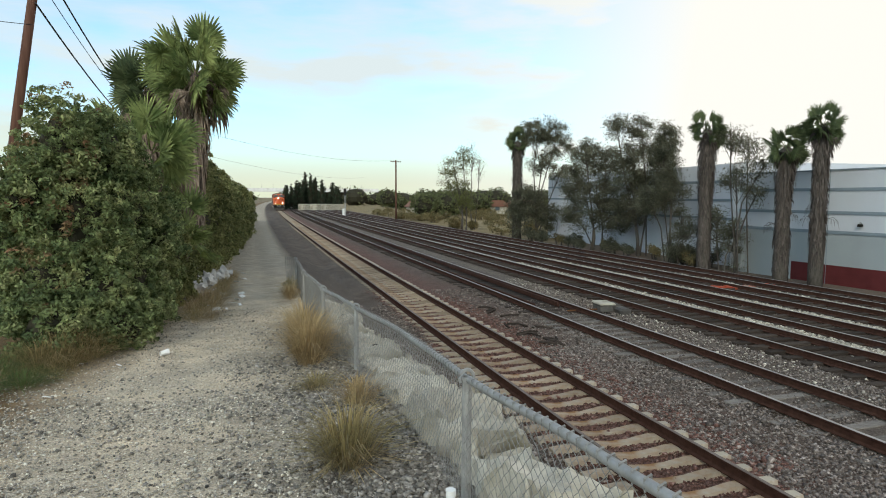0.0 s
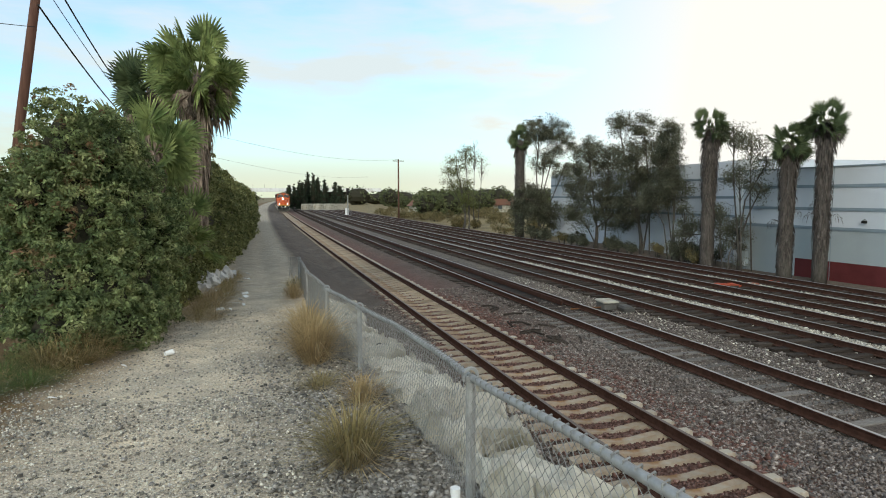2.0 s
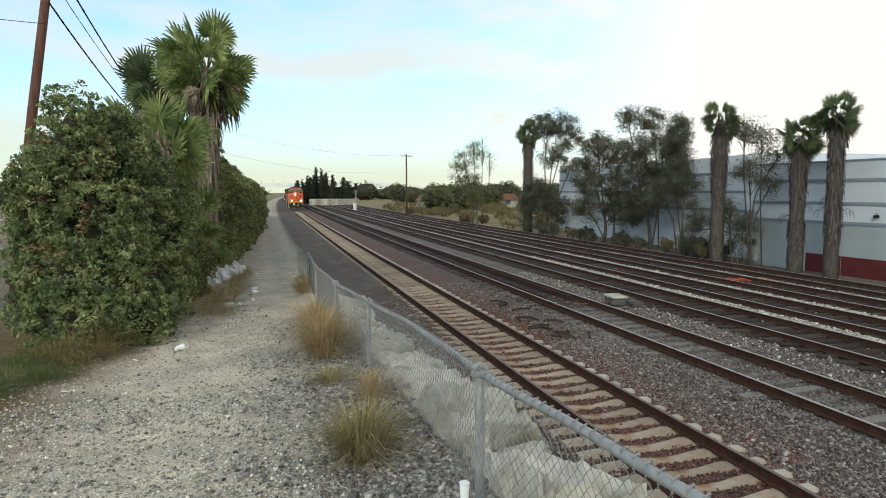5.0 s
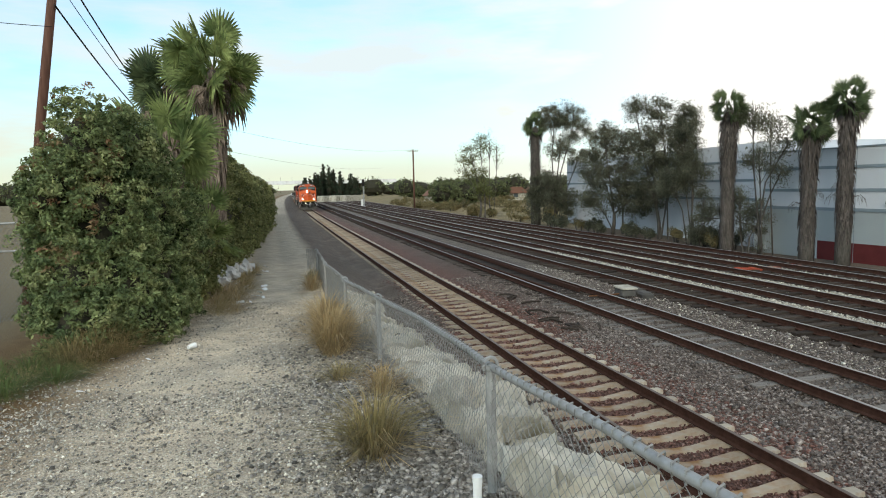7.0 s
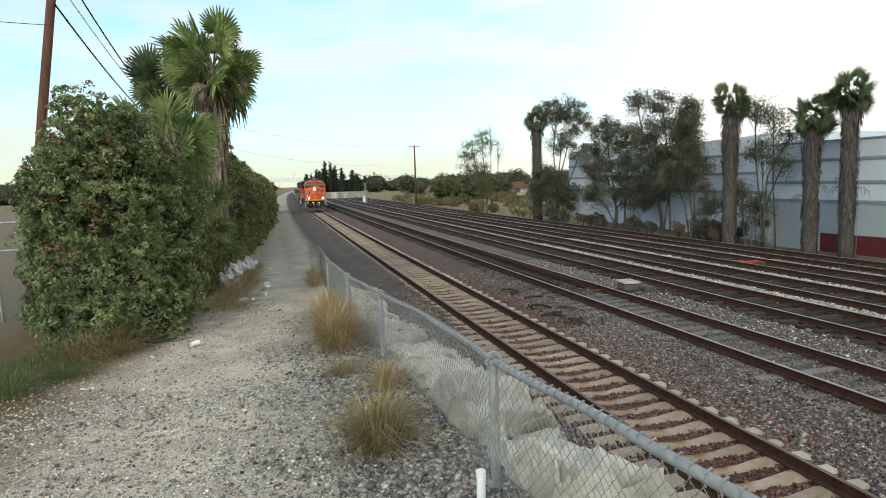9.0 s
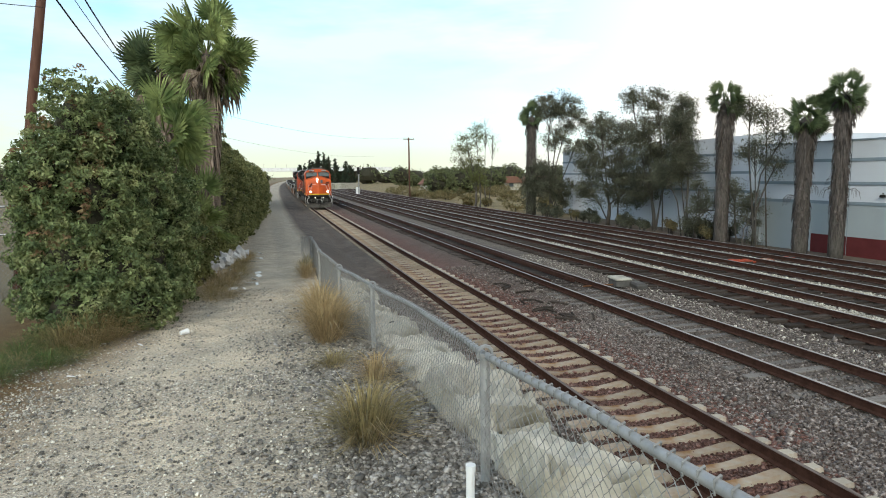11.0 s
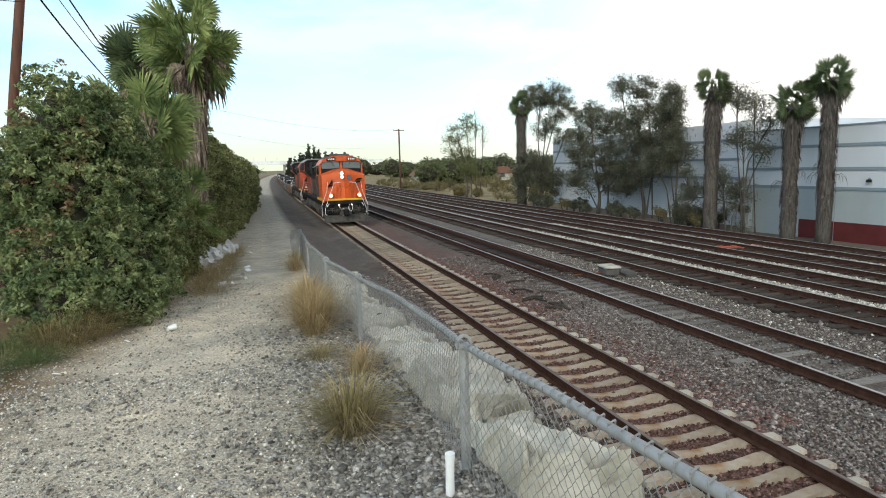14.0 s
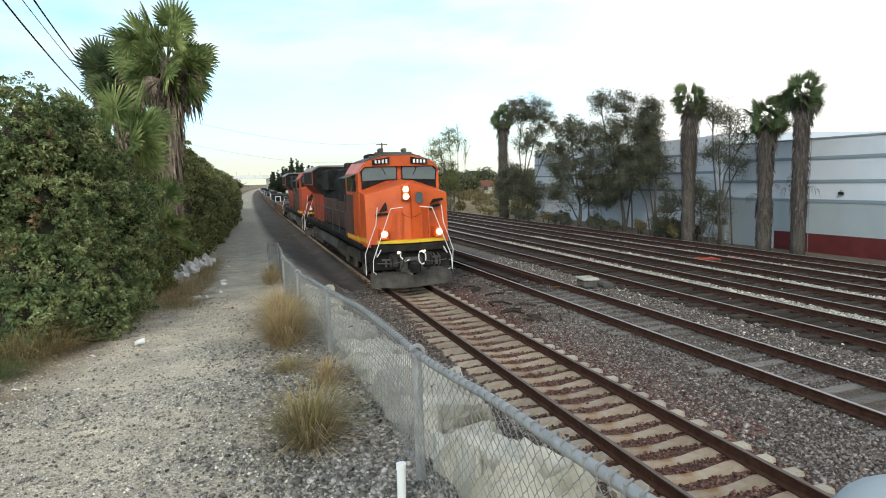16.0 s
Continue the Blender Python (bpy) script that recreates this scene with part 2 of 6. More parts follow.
RAIL_TOP = material("polished_rail_head", [(0.30, 0.275, 0.255), (0.44, 0.41, 0.385)], scale=4, rough=0.5, metal=0.55, bump=0.05, stretch=(6, 0.4, 1))
CONCRETE_TIE = material("weathered_concrete_tie", [(0.28, 0.245, 0.195), (0.42, 0.375, 0.305)], scale=5, vary=0.22, stain=(0.22, 0.12, 0.055), stain_scale=2.4, bump=0.35)
WOOD_TIE = material("creosoted_timber", [(0.026, 0.021, 0.018), (0.075, 0.060, 0.050)], scale=6, vary=0.35, stretch=(1, 8, 8), bump=0.5, bump_scale=30, rough=0.95, spec=0.08)
WOOD_GREY = material("weathered_grey_timber", [(0.10, 0.088, 0.078), (0.21, 0.19, 0.17)], scale=6, vary=0.3, stretch=(1, 8, 8), bump=0.5, bump_scale=30)
STEEL = material("galvanised_steel", [(0.25, 0.25, 0.245), (0.38, 0.38, 0.37)], scale=12, rough=0.55, metal=0.4, bump=0.1)
WIRE = material("galvanised_wire", [(0.16, 0.16, 0.155), (0.30, 0.30, 0.29)], scale=20, rough=0.6, metal=0.3, bump=0)
CONCRETE = material("old_concrete", [(0.34, 0.315, 0.26), (0.60, 0.56, 0.47)], scale=4.5, vary=0.18, stain=(0.20, 0.18, 0.125), stain_scale=2.2, bump=0.5, bump_scale=45)
RUST = material("rusted_iron", [(0.10, 0.045, 0.022), (0.19, 0.09, 0.045)], scale=15, rough=0.9, bump=0.3)
BLACK = material("black_underframe", [(0.009, 0.009, 0.009), (0.024, 0.022, 0.020)], scale=4, rough=0.8, bump=0.2, stain=(0.040, 0.034, 0.029), stain_scale=1.5, spec=0.1)
GREY_DIRT = material("dusty_grey_steel", [(0.07, 0.066, 0.060), (0.14, 0.133, 0.122)], scale=4, rough=0.75, bump=0.2, stain=(0.06, 0.055, 0.05))
# roof grey made paler: the sky's reflection is put into the colour
ROOF_GREY = material("sky_lit_roof_grey", [(0.26, 0.26, 0.25), (0.36, 0.36, 0.35)], scale=2, rough=0.7, bump=0.1, stain=(0.16, 0.15, 0.14), stain_scale=0.8)
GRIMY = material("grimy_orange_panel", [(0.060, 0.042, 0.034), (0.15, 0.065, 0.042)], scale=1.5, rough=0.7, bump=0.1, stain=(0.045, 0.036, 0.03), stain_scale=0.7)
PLOUGH = material("scuffed_dark_steel", [(0.035, 0.032, 0.028), (0.10, 0.090, 0.076)], scale=3, rough=0.75, bump=0.2, stain=(0.03, 0.028, 0.026))
# near-black core tone: the shade deep inside foliage, put into the colour
FOLIAGE_SHADE = material("foliage_shade", [(0.02, 0.02, 0.012), (0.045, 0.04, 0.025)], scale=9, bump=0.6, bump_scale=20)
ORANGE = material("orange_engine_paint", [(0.60, 0.090, 0.014), (0.68, 0.115, 0.020)], scale=1.6, rough=0.42, spec=0.4, bump=0.04, stain=(0.46, 0.075, 0.018), stain_scale=1.1)
ORANGE_OLD = material("faded_orange_paint", [(0.34, 0.050, 0.018), (0.44, 0.068, 0.024)], scale=1.6, rough=0.55, bump=0.05, stain=(0.16, 0.045, 0.028), stain_scale=0.8)
YELLOW = material("yellow_stripe_paint", [(0.70, 0.42, 0.03), (0.78, 0.50, 0.05)], scale=4, rough=0.5, bump=0.05)
WHITE = material("white_paint", [(0.72, 0.72, 0.70), (0.80, 0.80, 0.78)], scale=6, rough=0.5, bump=0.05, stain=(0.6, 0.59, 0.56))
TRAIN_GLASS = material("tinted_windscreen", [(0.10, 0.125, 0.145), (0.16, 0.19, 0.21)], scale=1.2, rough=0.10, metal=0.45, bump=0, coat=0.6)
LAMP_ON = material("lit_headlamp", [(1.0, 0.95, 0.82), (1.0, 0.97, 0.88)], rough=0.3, bump=0, emit=((1.0, 0.93, 0.78), 14.0))
LAMP_DIM = material("lit_marker_lamp", [(1.0, 0.9, 0.7), (1.0, 0.92, 0.75)], rough=0.3, bump=0, emit=((1.0, 0.85, 0.6), 3.0))
WALL_PAINT = material("pale_grey_wall_paint", [(0.55, 0.575, 0.615), (0.60, 0.625, 0.665)], scale=0.7, rough=0.8, bump=0.15, bump_scale=20, stain=(0.52, 0.545, 0.58), stain_scale=0.3)
WALL_LOW = material("grey_wall_paint", [(0.31, 0.345, 0.355), (0.355, 0.39, 0.40)], scale=0.6, rough=0.85, bump=0.15, bump_scale=20, stain=(0.33, 0.37, 0.385), stain_scale=0.3)
WALL_RED = material("dark_red_wall_paint", [(0.085, 0.016, 0.017), (0.125, 0.026, 0.026)], scale=0.8, rough=0.85, bump=0.15, bump_scale=20)
WALL_TRIM = material("slate_reveal_paint", [(0.19, 0.235, 0.27), (0.23, 0.28, 0.315)], scale=1, rough=0.8, bump=0.1)
POLE_WOOD = material("brown_pole_timber", [(0.085, 0.04, 0.028), (0.15, 0.075, 0.052)], scale=3, stretch=(6, 6, 0.5), rough=0.9, bump=0.4)
BARK = material("grey_bark", [(0.045, 0.04, 0.034), (0.12, 0.105, 0.09)], scale=7, stretch=(2, 2, 0.5), bump=0.6, bump_scale=25)
DEAD_FROND = material("dead_palm_thatch", [(0.085, 0.062, 0.046), (0.20, 0.15, 0.115), (0.32, 0.25, 0.19)], scale=6, island=0.4, bump=0.3, stretch=(4, 4, 0.6))
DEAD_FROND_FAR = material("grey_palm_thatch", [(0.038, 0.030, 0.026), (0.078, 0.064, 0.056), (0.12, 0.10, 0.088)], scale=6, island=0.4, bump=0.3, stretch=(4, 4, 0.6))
PALM_LEAF = leaf_material("palm_fan_green", [(0.085, 0.125, 0.04), (0.32, 0.37, 0.14)], island=0.35, scale=1.8, glow=0.45)
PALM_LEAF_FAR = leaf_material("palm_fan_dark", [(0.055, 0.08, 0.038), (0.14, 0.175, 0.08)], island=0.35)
BUSH_LEAF = leaf_material("shrub_leaf", [(0.072, 0.104, 0.044), (0.180, 0.225, 0.095), (0.305, 0.325, 0.150)], island=0.5, scale=2.6)
BUSH_TIP = leaf_material("reddish_shoot", [(0.24, 0.13, 0.075), (0.21, 0.18, 0.085)], island=0.4)
HEDGE_LEAF = leaf_material("hedge_leaf", [(0.095, 0.115, 0.045), (0.27, 0.27, 0.11)], island=0.45, scale=1.6)
GUM_LEAF = leaf_material("gum_leaf", [(0.052, 0.056, 0.038), (0.108, 0.110, 0.072), (0.185, 0.18, 0.125)], island=0.45)
PALE_LEAF = leaf_material("sparse_yellowing_leaf", [(0.08, 0.095, 0.03), (0.15, 0.15, 0.055)], island=0.4)
DISTANT_LEAF = leaf_material("distant_tree_leaf", [(0.080, 0.098, 0.045), (0.17, 0.182, 0.084)], island=0.35)
CYPRESS_LEAF = leaf_material("cypress_leaf", [(0.022, 0.034, 0.020), (0.046, 0.062, 0.034)], island=0.35)
SCRUB_LEAF = leaf_material("dry_scrub", [(0.12, 0.105, 0.05), (0.26, 0.205, 0.10)], island=0.4)
STRAW = leaf_material("dry_straw", [(0.30, 0.21, 0.10), (0.56, 0.43, 0.25)], island=0.35, glow=0.3)
GRASS_GREEN = leaf_material("green_weed", [(0.07, 0.11, 0.035), (0.16, 0.20, 0.07)], island=0.4)
STRAW_GREEN = leaf_material("half_green_straw", [(0.20, 0.17, 0.07), (0.48, 0.37, 0.20)], island=0.4, glow=0.3)
PAPER = material("white_litter", [(0.72, 0.72, 0.70), (0.80, 0.80, 0.78)], scale=8, rough=0.9, bump=0.1)
PVC = material("white_plastic_pipe", [(0.66, 0.67, 0.66), (0.74, 0.74, 0.73)], scale=8, rough=0.45, bump=0.05)
LIMESTONE = material("broken_pale_concrete", [(0.42, 0.41, 0.39), (0.60, 0.59, 0.56)], scale=5, bump=0.5, bump_scale=30)
ROOF_RED = material("red_clay_roof", [(0.15, 0.075, 0.052), (0.20, 0.10, 0.07)], scale=2, bump=0.3)
CABLE = material("black_cable", [(0.015, 0.015, 0.016), (0.025, 0.025, 0.026)], rough=0.6, bump=0)


# ---------------------------------------------------------------- mesh building
class Build:
    """Collects vertices and faces for one mesh."""

    def __init__(self):
        self.v, self.f = [], []

    def add(self, vs, fs):
        k = len(self.v)
        self.v += [tuple(p) for p in vs]
        self.f += [tuple(i + k for i in q) for q in fs]
        return self

    def box(self, x0, y0, z0, x1, y1, z1, c=0.0):
        """A box; c chamfers its four upright and top edges."""
        if c <= 0:
            vs = [(x0, y0, z0), (x1, y0, z0), (x1, y1, z0), (x0, y1, z0), (x0, y0, z1), (x1, y0, z1), (x1, y1, z1), (x0, y1, z1)]
            return self.add(vs, [(3, 2, 1, 0), (4, 5, 6, 7), (0, 1, 5, 4), (1, 2, 6, 5), (2, 3, 7, 6), (3, 0, 4, 7)])
        ring = [(x0 + c, y0), (x1 - c, y0), (x1, y0 + c), (x1, y1 - c), (x1 - c, y1), (x0 + c, y1), (x0, y1 - c), (x0, y0 + c)]
        mx, my = (x0 + x1) / 2, (y0 + y1) / 2
        sx, sy = 1 - 2 * c / max(x1 - x0, 1e-6), 1 - 2 * c / max(y1 - y0, 1e-6)
        top = [(mx + (x - mx) * sx, my + (y - my) * sy) for x, y in ring]
        vs = [(*p, z0) for p in ring] + [(*p, z1 - c) for p in ring] + [(*p, z1) for p in top]
        fs = [tuple(range(7, -1, -1)), tuple(range(16, 24))]
        for a in (0, 8):
            fs += [(a + i, a + (i + 1) % 8, a + 8 + (i + 1) % 8, a + 8 + i) for i in range(8)]
        return self.add(vs, fs)

    def tube(self, pts, r, sides=6, r1=None, caps=True):
        """A round bar along points, from radius r to r1."""
        pts = [Vector(p) for p in pts]
        r1 = r if r1 is None else r1
        vs, fs, m = [], [], len(pts)
        for i, p in enumerate(pts):
            d = (pts[min(i + 1, m - 1)] - pts[max(i - 1, 0)]).normalized()
            a = d.cross(Vector((0, 0, 1)) if abs(d.z) < 0.9 else Vector((1, 0, 0))).normalized()
            b = d.cross(a)
            q = r + (r1 - r) * i / max(m - 1, 1)
            vs += [p + q * (math.cos(2 * math.pi * s / sides) * a + math.sin(2 * math.pi * s / sides) * b) for s in range(sides)]
        for i in range(m - 1):
            fs += [(i * sides + s, i * sides + (s + 1) % sides, (i + 1) * sides + (s + 1) % sides, (i + 1) * sides + s) for s in range(sides)]
        if caps:
            fs += [tuple(range(sides - 1, -1, -1)), tuple((m - 1) * sides + s for s in range(sides))]
        return self.add(vs, fs)

    def disc(self, c, axis, r, h, sides=20):
        c, axis = Vector(c), Vector(axis).normalized()
        return self.tube([c - axis * h / 2, c + axis * h / 2], r, sides)

    def prism(self, outline, a, b, axis="y"):
        """An outline in the two other axes, drawn out from a to b."""
        k = len(outline)
        put = {"x": lambda p, t: (t, p[0], p[1]), "y": lambda p, t: (p[0], t, p[1]), "z": lambda p, t: (p[0], p[1], t)}[axis]
        vs = [put(p, a) for p in outline] + [put(p, b) for p in outline]
        return self.add(vs, [tuple(range(k)), tuple(range(2 * k - 1, k - 1, -1))] + [(i, i + k, (i + 1) % k + k, (i + 1) % k) for i in range(k)])

    def mesh(self, name, mat, smooth=False):
        me = bpy.data.meshes.new(name)
        me.from_pydata(self.v, [], self.f)
        if smooth:
            me.polygons.foreach_set("use_smooth", [True] * len(me.polygons))
        me.materials.append(mat)
        me.update()
        b = bmesh.new()
        b.from_mesh(me)
        if len(b.faces) < 20000:
            bmesh.ops.recalc_face_normals(b, faces=b.faces[:])
            b.to_mesh(me)
        b.free()
        return me


def part(name, build, mat, parent=None, label="", smooth=False):
    ob = new(name, build.mesh(name, mat, smooth) if isinstance(build, Build) else build)
    if parent:
        ob.parent = parent
    if label:
        tagged(ob, label)
    return ob


def thing(name, label, category, at=(0, 0, 0), rz=0.0, group="", kind=""):
    ob = new(name)
    ob.empty_display_size = 0.3
    ob.matrix_basis = pose(*at, 0, 0, rz)
    return tagged(ob, label, category, group, kind)


def polys(name, verts, per, mat):
    """A mesh of many separate faces: verts is (n * per, 3)."""
    me = bpy.data.meshes.new(name)
    n = len(verts) // per
    me.vertices.add(n * per)
    me.vertices.foreach_set("co", np.asarray(verts, dtype=np.float32).ravel())
    me.loops.add(n * per)
    me.loops.foreach_set("vertex_index", np.arange(n * per, dtype=np.int32))
    me.polygons.add(n)
    me.polygons.foreach_set("loop_start", np.arange(0, n * per, per, dtype=np.int32))
    me.materials.append(mat)
    me.update(calc_edges=True)
    return me


def solids(name, pts, faces, mat):
    """pts: (n, k, 3) corners of n solids that share one list of triangles."""
    n, k, _ = pts.shape
    f = np.asarray(faces, dtype=np.int32)
    idx = (f[None] + (np.arange(n, dtype=np.int32) * k)[:, None, None]).reshape(-1, 3)
    me = bpy.data.meshes.new(name)
    me.vertices.add(n * k)
    me.vertices.foreach_set("co", pts.astype(np.float32).ravel())
    me.loops.add(idx.size)
    me.loops.foreach_set("vertex_index", idx.ravel())
    me.polygons.add(len(idx))
    me.polygons.foreach_set("loop_start", np.arange(0, idx.size, 3, dtype=np.int32))
    me.materials.append(mat)
    me.update(calc_edges=True)
    return me


def leaves(rng, centres, size, droop=0.0, aspect=0.45, facing=None):
    """Leaf blades at the centres, turned at random, or lying roughly across the given facing directions."""
    n = len(centres)
    d = rng.normal(size=(n, 3))
    d[:, 2] -= droop
    if facing is not None:
        nrm = facing + 0.5 * rng.normal(size=(n, 3))
        d = np.cross(nrm, d)
        d /= np.linalg.norm(d, axis=1)[:, None]
        s = np.cross(nrm, d)
    else:
        d /= np.linalg.norm(d, axis=1)[:, None]
        s = np.cross(d, rng.normal(size=(n, 3)))
    s /= np.linalg.norm(s, axis=1)[:, None]
    ln = (size * rng.uniform(0.65, 1.35, n))[:, None]
    w = ln * aspect
    return np.stack([centres - d * ln / 2, centres + s * w / 2, centres + d * ln / 2, centres - s * w / 2], 1).reshape(-1, 3)


def rosettes(rng, blobs, count, per, radius, inner=0.36):
    """Leaf centres and facings on many small tufts that stand proud of the ellipsoids' skin."""
    pos, face = [], []
    area = np.array([b[3] * b[4] + b[4] * b[5] + b[3] * b[5] for b in blobs])
    for b, k in zip(blobs, np.maximum((count * area / area.sum()).astype(int), 1)):
        d = rng.normal(size=(k, 3))
        d /= np.linalg.norm(d, axis=1)[:, None]
        r = (1.02 - inner * rng.random(k) ** 1.5 + 0.07 * rng.normal(size=k))[:, None]
        c = np.array(b[:3]) + d * r * np.array(b[3:])
        o = rng.normal(size=(k, per, 3)) + 0.7 * d[:, None] + np.array([0, 0, 0.25])
        o /= np.linalg.norm(o, axis=2)[..., None]
        rad = (radius * rng.uniform(0.55, 1.4, k))[:, None, None] * rng.uniform(0.55, 1.08, (k, per, 1))
        pos.append((c[:, None] + o * rad * np.array([1, 1, 0.85])).reshape(-1, 3))
        face.append(o.reshape(-1, 3))
    return np.concatenate(pos), np.concatenate(face)


def clumps(rng, blobs, count, per, spread, squash=0.8, inner=0.25):
    """Leaf centres gathered in clumps over the outside of ellipsoids (x, y, z, rx, ry, rz)."""
    out = []
    area = np.array([b[3] * b[4] + b[4] * b[5] + b[3] * b[5] for b in blobs])
    for b, k in zip(blobs, np.maximum((count * area / area.sum()).astype(int), 1)):
        d = rng.normal(size=(k, 3))
        d /= np.linalg.norm(d, axis=1)[:, None]
        r = (1 - inner * rng.random(k) ** 2 + 0.10 * rng.normal(size=k))[:, None]
        c = np.array(b[:3]) + d * r * np.array(b[3:])
        sp = spread * rng.uniform(0.6, 1.3, k)
        o = rng.normal(size=(k, per, 3)) * sp[:, None, None] * np.array([1, 1, squash])
        out.append((c[:, None] + o).reshape(-1, 3))
    return np.concatenate(out)


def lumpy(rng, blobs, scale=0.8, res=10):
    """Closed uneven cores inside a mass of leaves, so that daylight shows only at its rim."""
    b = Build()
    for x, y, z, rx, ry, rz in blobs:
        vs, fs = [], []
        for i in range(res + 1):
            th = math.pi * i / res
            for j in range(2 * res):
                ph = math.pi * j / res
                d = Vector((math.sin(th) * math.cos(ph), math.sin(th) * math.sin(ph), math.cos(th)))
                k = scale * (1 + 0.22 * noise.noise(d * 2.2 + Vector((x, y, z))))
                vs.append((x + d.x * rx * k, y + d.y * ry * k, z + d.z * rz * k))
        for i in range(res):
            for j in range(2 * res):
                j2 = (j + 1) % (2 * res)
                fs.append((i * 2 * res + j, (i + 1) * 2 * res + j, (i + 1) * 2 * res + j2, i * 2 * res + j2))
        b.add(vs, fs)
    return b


# ---------------------------------------------------------------- ground
def lerp(x, table):
    return float(np.interp(x, [a for a, _ in table], [b for _, b in table]))


PATH_LEVEL = [(-40, 2.2), (0, 2.08), (3, 1.93), (5, 1.78), (9, 1.50), (14, 1.22), (19, 1.03), (30, 0.55), (45, 0.18), (70, -0.05), (110, -0.2), (2000, -0.2)]


def bend(y):
    """The tracks swing gently to the right in the distance."""
    return 6e-5 * max(y, 0.0) ** 2


def path_level(y):
    return lerp(y, PATH_LEVEL)


def ground_level(x, y):
    p = path_level(y)
    u = x - bend(y)
    base = -0.30 + 0.06 * max(0.0, min(1.0, (u - 8.6) / 0.5)) + 0.015 * max(0.0, min(1.0, (u - 11.6) / 0.6))
    rough = 0.0
    if -20 < x < 40 and -5 < y < 60:
        rough = (1.0 if y < 12 else max(0.0, 1 - (y - 12) / 8)) * 0.03 * noise.noise(Vector((x * 0.9, y * 0.9, 0))) + max(0.0, min(1.0, (15 - y) / 4)) * 0.012 * noise.noise(Vector((x * 4, y * 4, 3)))
        if x < 1.3:
            rough -= 0.05 * math.exp(-((x + 0.9) / 0.3) ** 2) + 0.05 * math.exp(-((x - 0.35) / 0.3) ** 2) - 0.03
    if u > 5.1 or (u > 4.3 and y < 13):
        z = base - 0.25 * max(0, min(1, (u - 24.3) / 1.5)) + 0.025 * max(0, min(1, (1.55 - abs(u - 5.85)) / 0.4))
        for mid in TRACKS[2:5]:
            z += 0.11 * max(0.0, min(1.0, (u - mid - 0.80) / 0.15, (mid + 1.72 - u) / 0.15))
        return z + rough * 0.5
    top = 1.40 if y < 12 else 1.9
    s = max(0.0, min(1.0, (u - top) / ((3.3 if y < 11 else 4.3) - top)))
    s = s * s * (3 - 2 * s)
    if y > 13:
        rough += 0.15 * max(0.0, 1 - ((u - 4.55) / 0.55) ** 2) * min(1.0, (y - 13) / 5)
    return p * (1 - s) + base * s + rough


def build_ground():
    def axis(spans):
        out = []
        for a, b, st in spans:
            out += list(np.arange(a, b, st))
        return out + [spans[-1][1]]
    xs = axis([(-1500, -100, 200), (-100, -20, 20), (-20, -6, 1.0), (-6, 5, 0.16), (5, 12, 0.5), (12, 24, 0.2), (24, 26, 0.5), (26, 60, 4), (60, 200, 20), (200, 1800, 200)])
    ys = axis([(-300, -30, 45), (-30, 0, 3), (0, 14, 0.16), (14, 40, 0.4), (40, 120, 2), (120, 400, 14), (400, 2600, 200)])
    vs, fs = [], []
    for y in ys:
        for x in xs:
            z = ground_level(x, y)
            vs.append((x, y, z))
    w = len(xs)
    for j in range(len(ys) - 1):
        for i in range(w - 1):
            fs.append((j * w + i, j * w + i + 1, (j + 1) * w + i + 1, (j + 1) * w + i))
    b = Build()
    b.v, b.f = vs, fs
    return tagged(part("ground", b, GROUND, smooth=True), "dusty gravel track and grey railway ballast", "ground", kind="structure")


build_ground()


# ---------------------------------------------------------------- railway tracks
def track_points(x, y0, y1):
    ys = list(np.arange(y0, min(60, y1), 3.0)) + list(np.arange(60, y1 + 1, 20.0))
    return [(x + bend(y), y) for y in ys]


def rail_profile(x):
    return [(x - 0.07, -0.18), (x + 0.07, -0.18), (x + 0.07, -0.165), (x + 0.012, -0.145), (x + 0.012, -0.045), (x + 0.036, -0.03),
            (x + 0.036, -0.004), (x - 0.036, -0.004), (x - 0.036, -0.03), (x - 0.012, -0.045), (x - 0.012, -0.145), (x - 0.07, -0.165)]


def swept(x, outline, y0, y1):
    b, k = Build(), len(outline)
    pts = track_points(0, y0, y1)
    vs = [(px + ox, py, oz) for px, py in pts for ox, oz in outline]
    fs = [(i * k + s, i * k + (s + 1) % k, (i + 1) * k + (s + 1) % k, (i + 1) * k + s) for i in range(len(pts) - 1) for s in range(k)]
    fs += [tuple(range(k)), tuple((len(pts) - 1) * k + s for s in range(k - 1, -1, -1))]
    return b.add(vs, fs)


def rail(x, y0, y1, parent, head):
    r = part("rail", swept(x, rail_profile(x), y0, y1), RAIL, parent)
    part("rail_head", swept(x, [(x - 0.034, -0.003), (x + 0.034, -0.003), (x + 0.026, 0.003), (x - 0.026, 0.003)], y0, y1), head, r, "worn running surface")


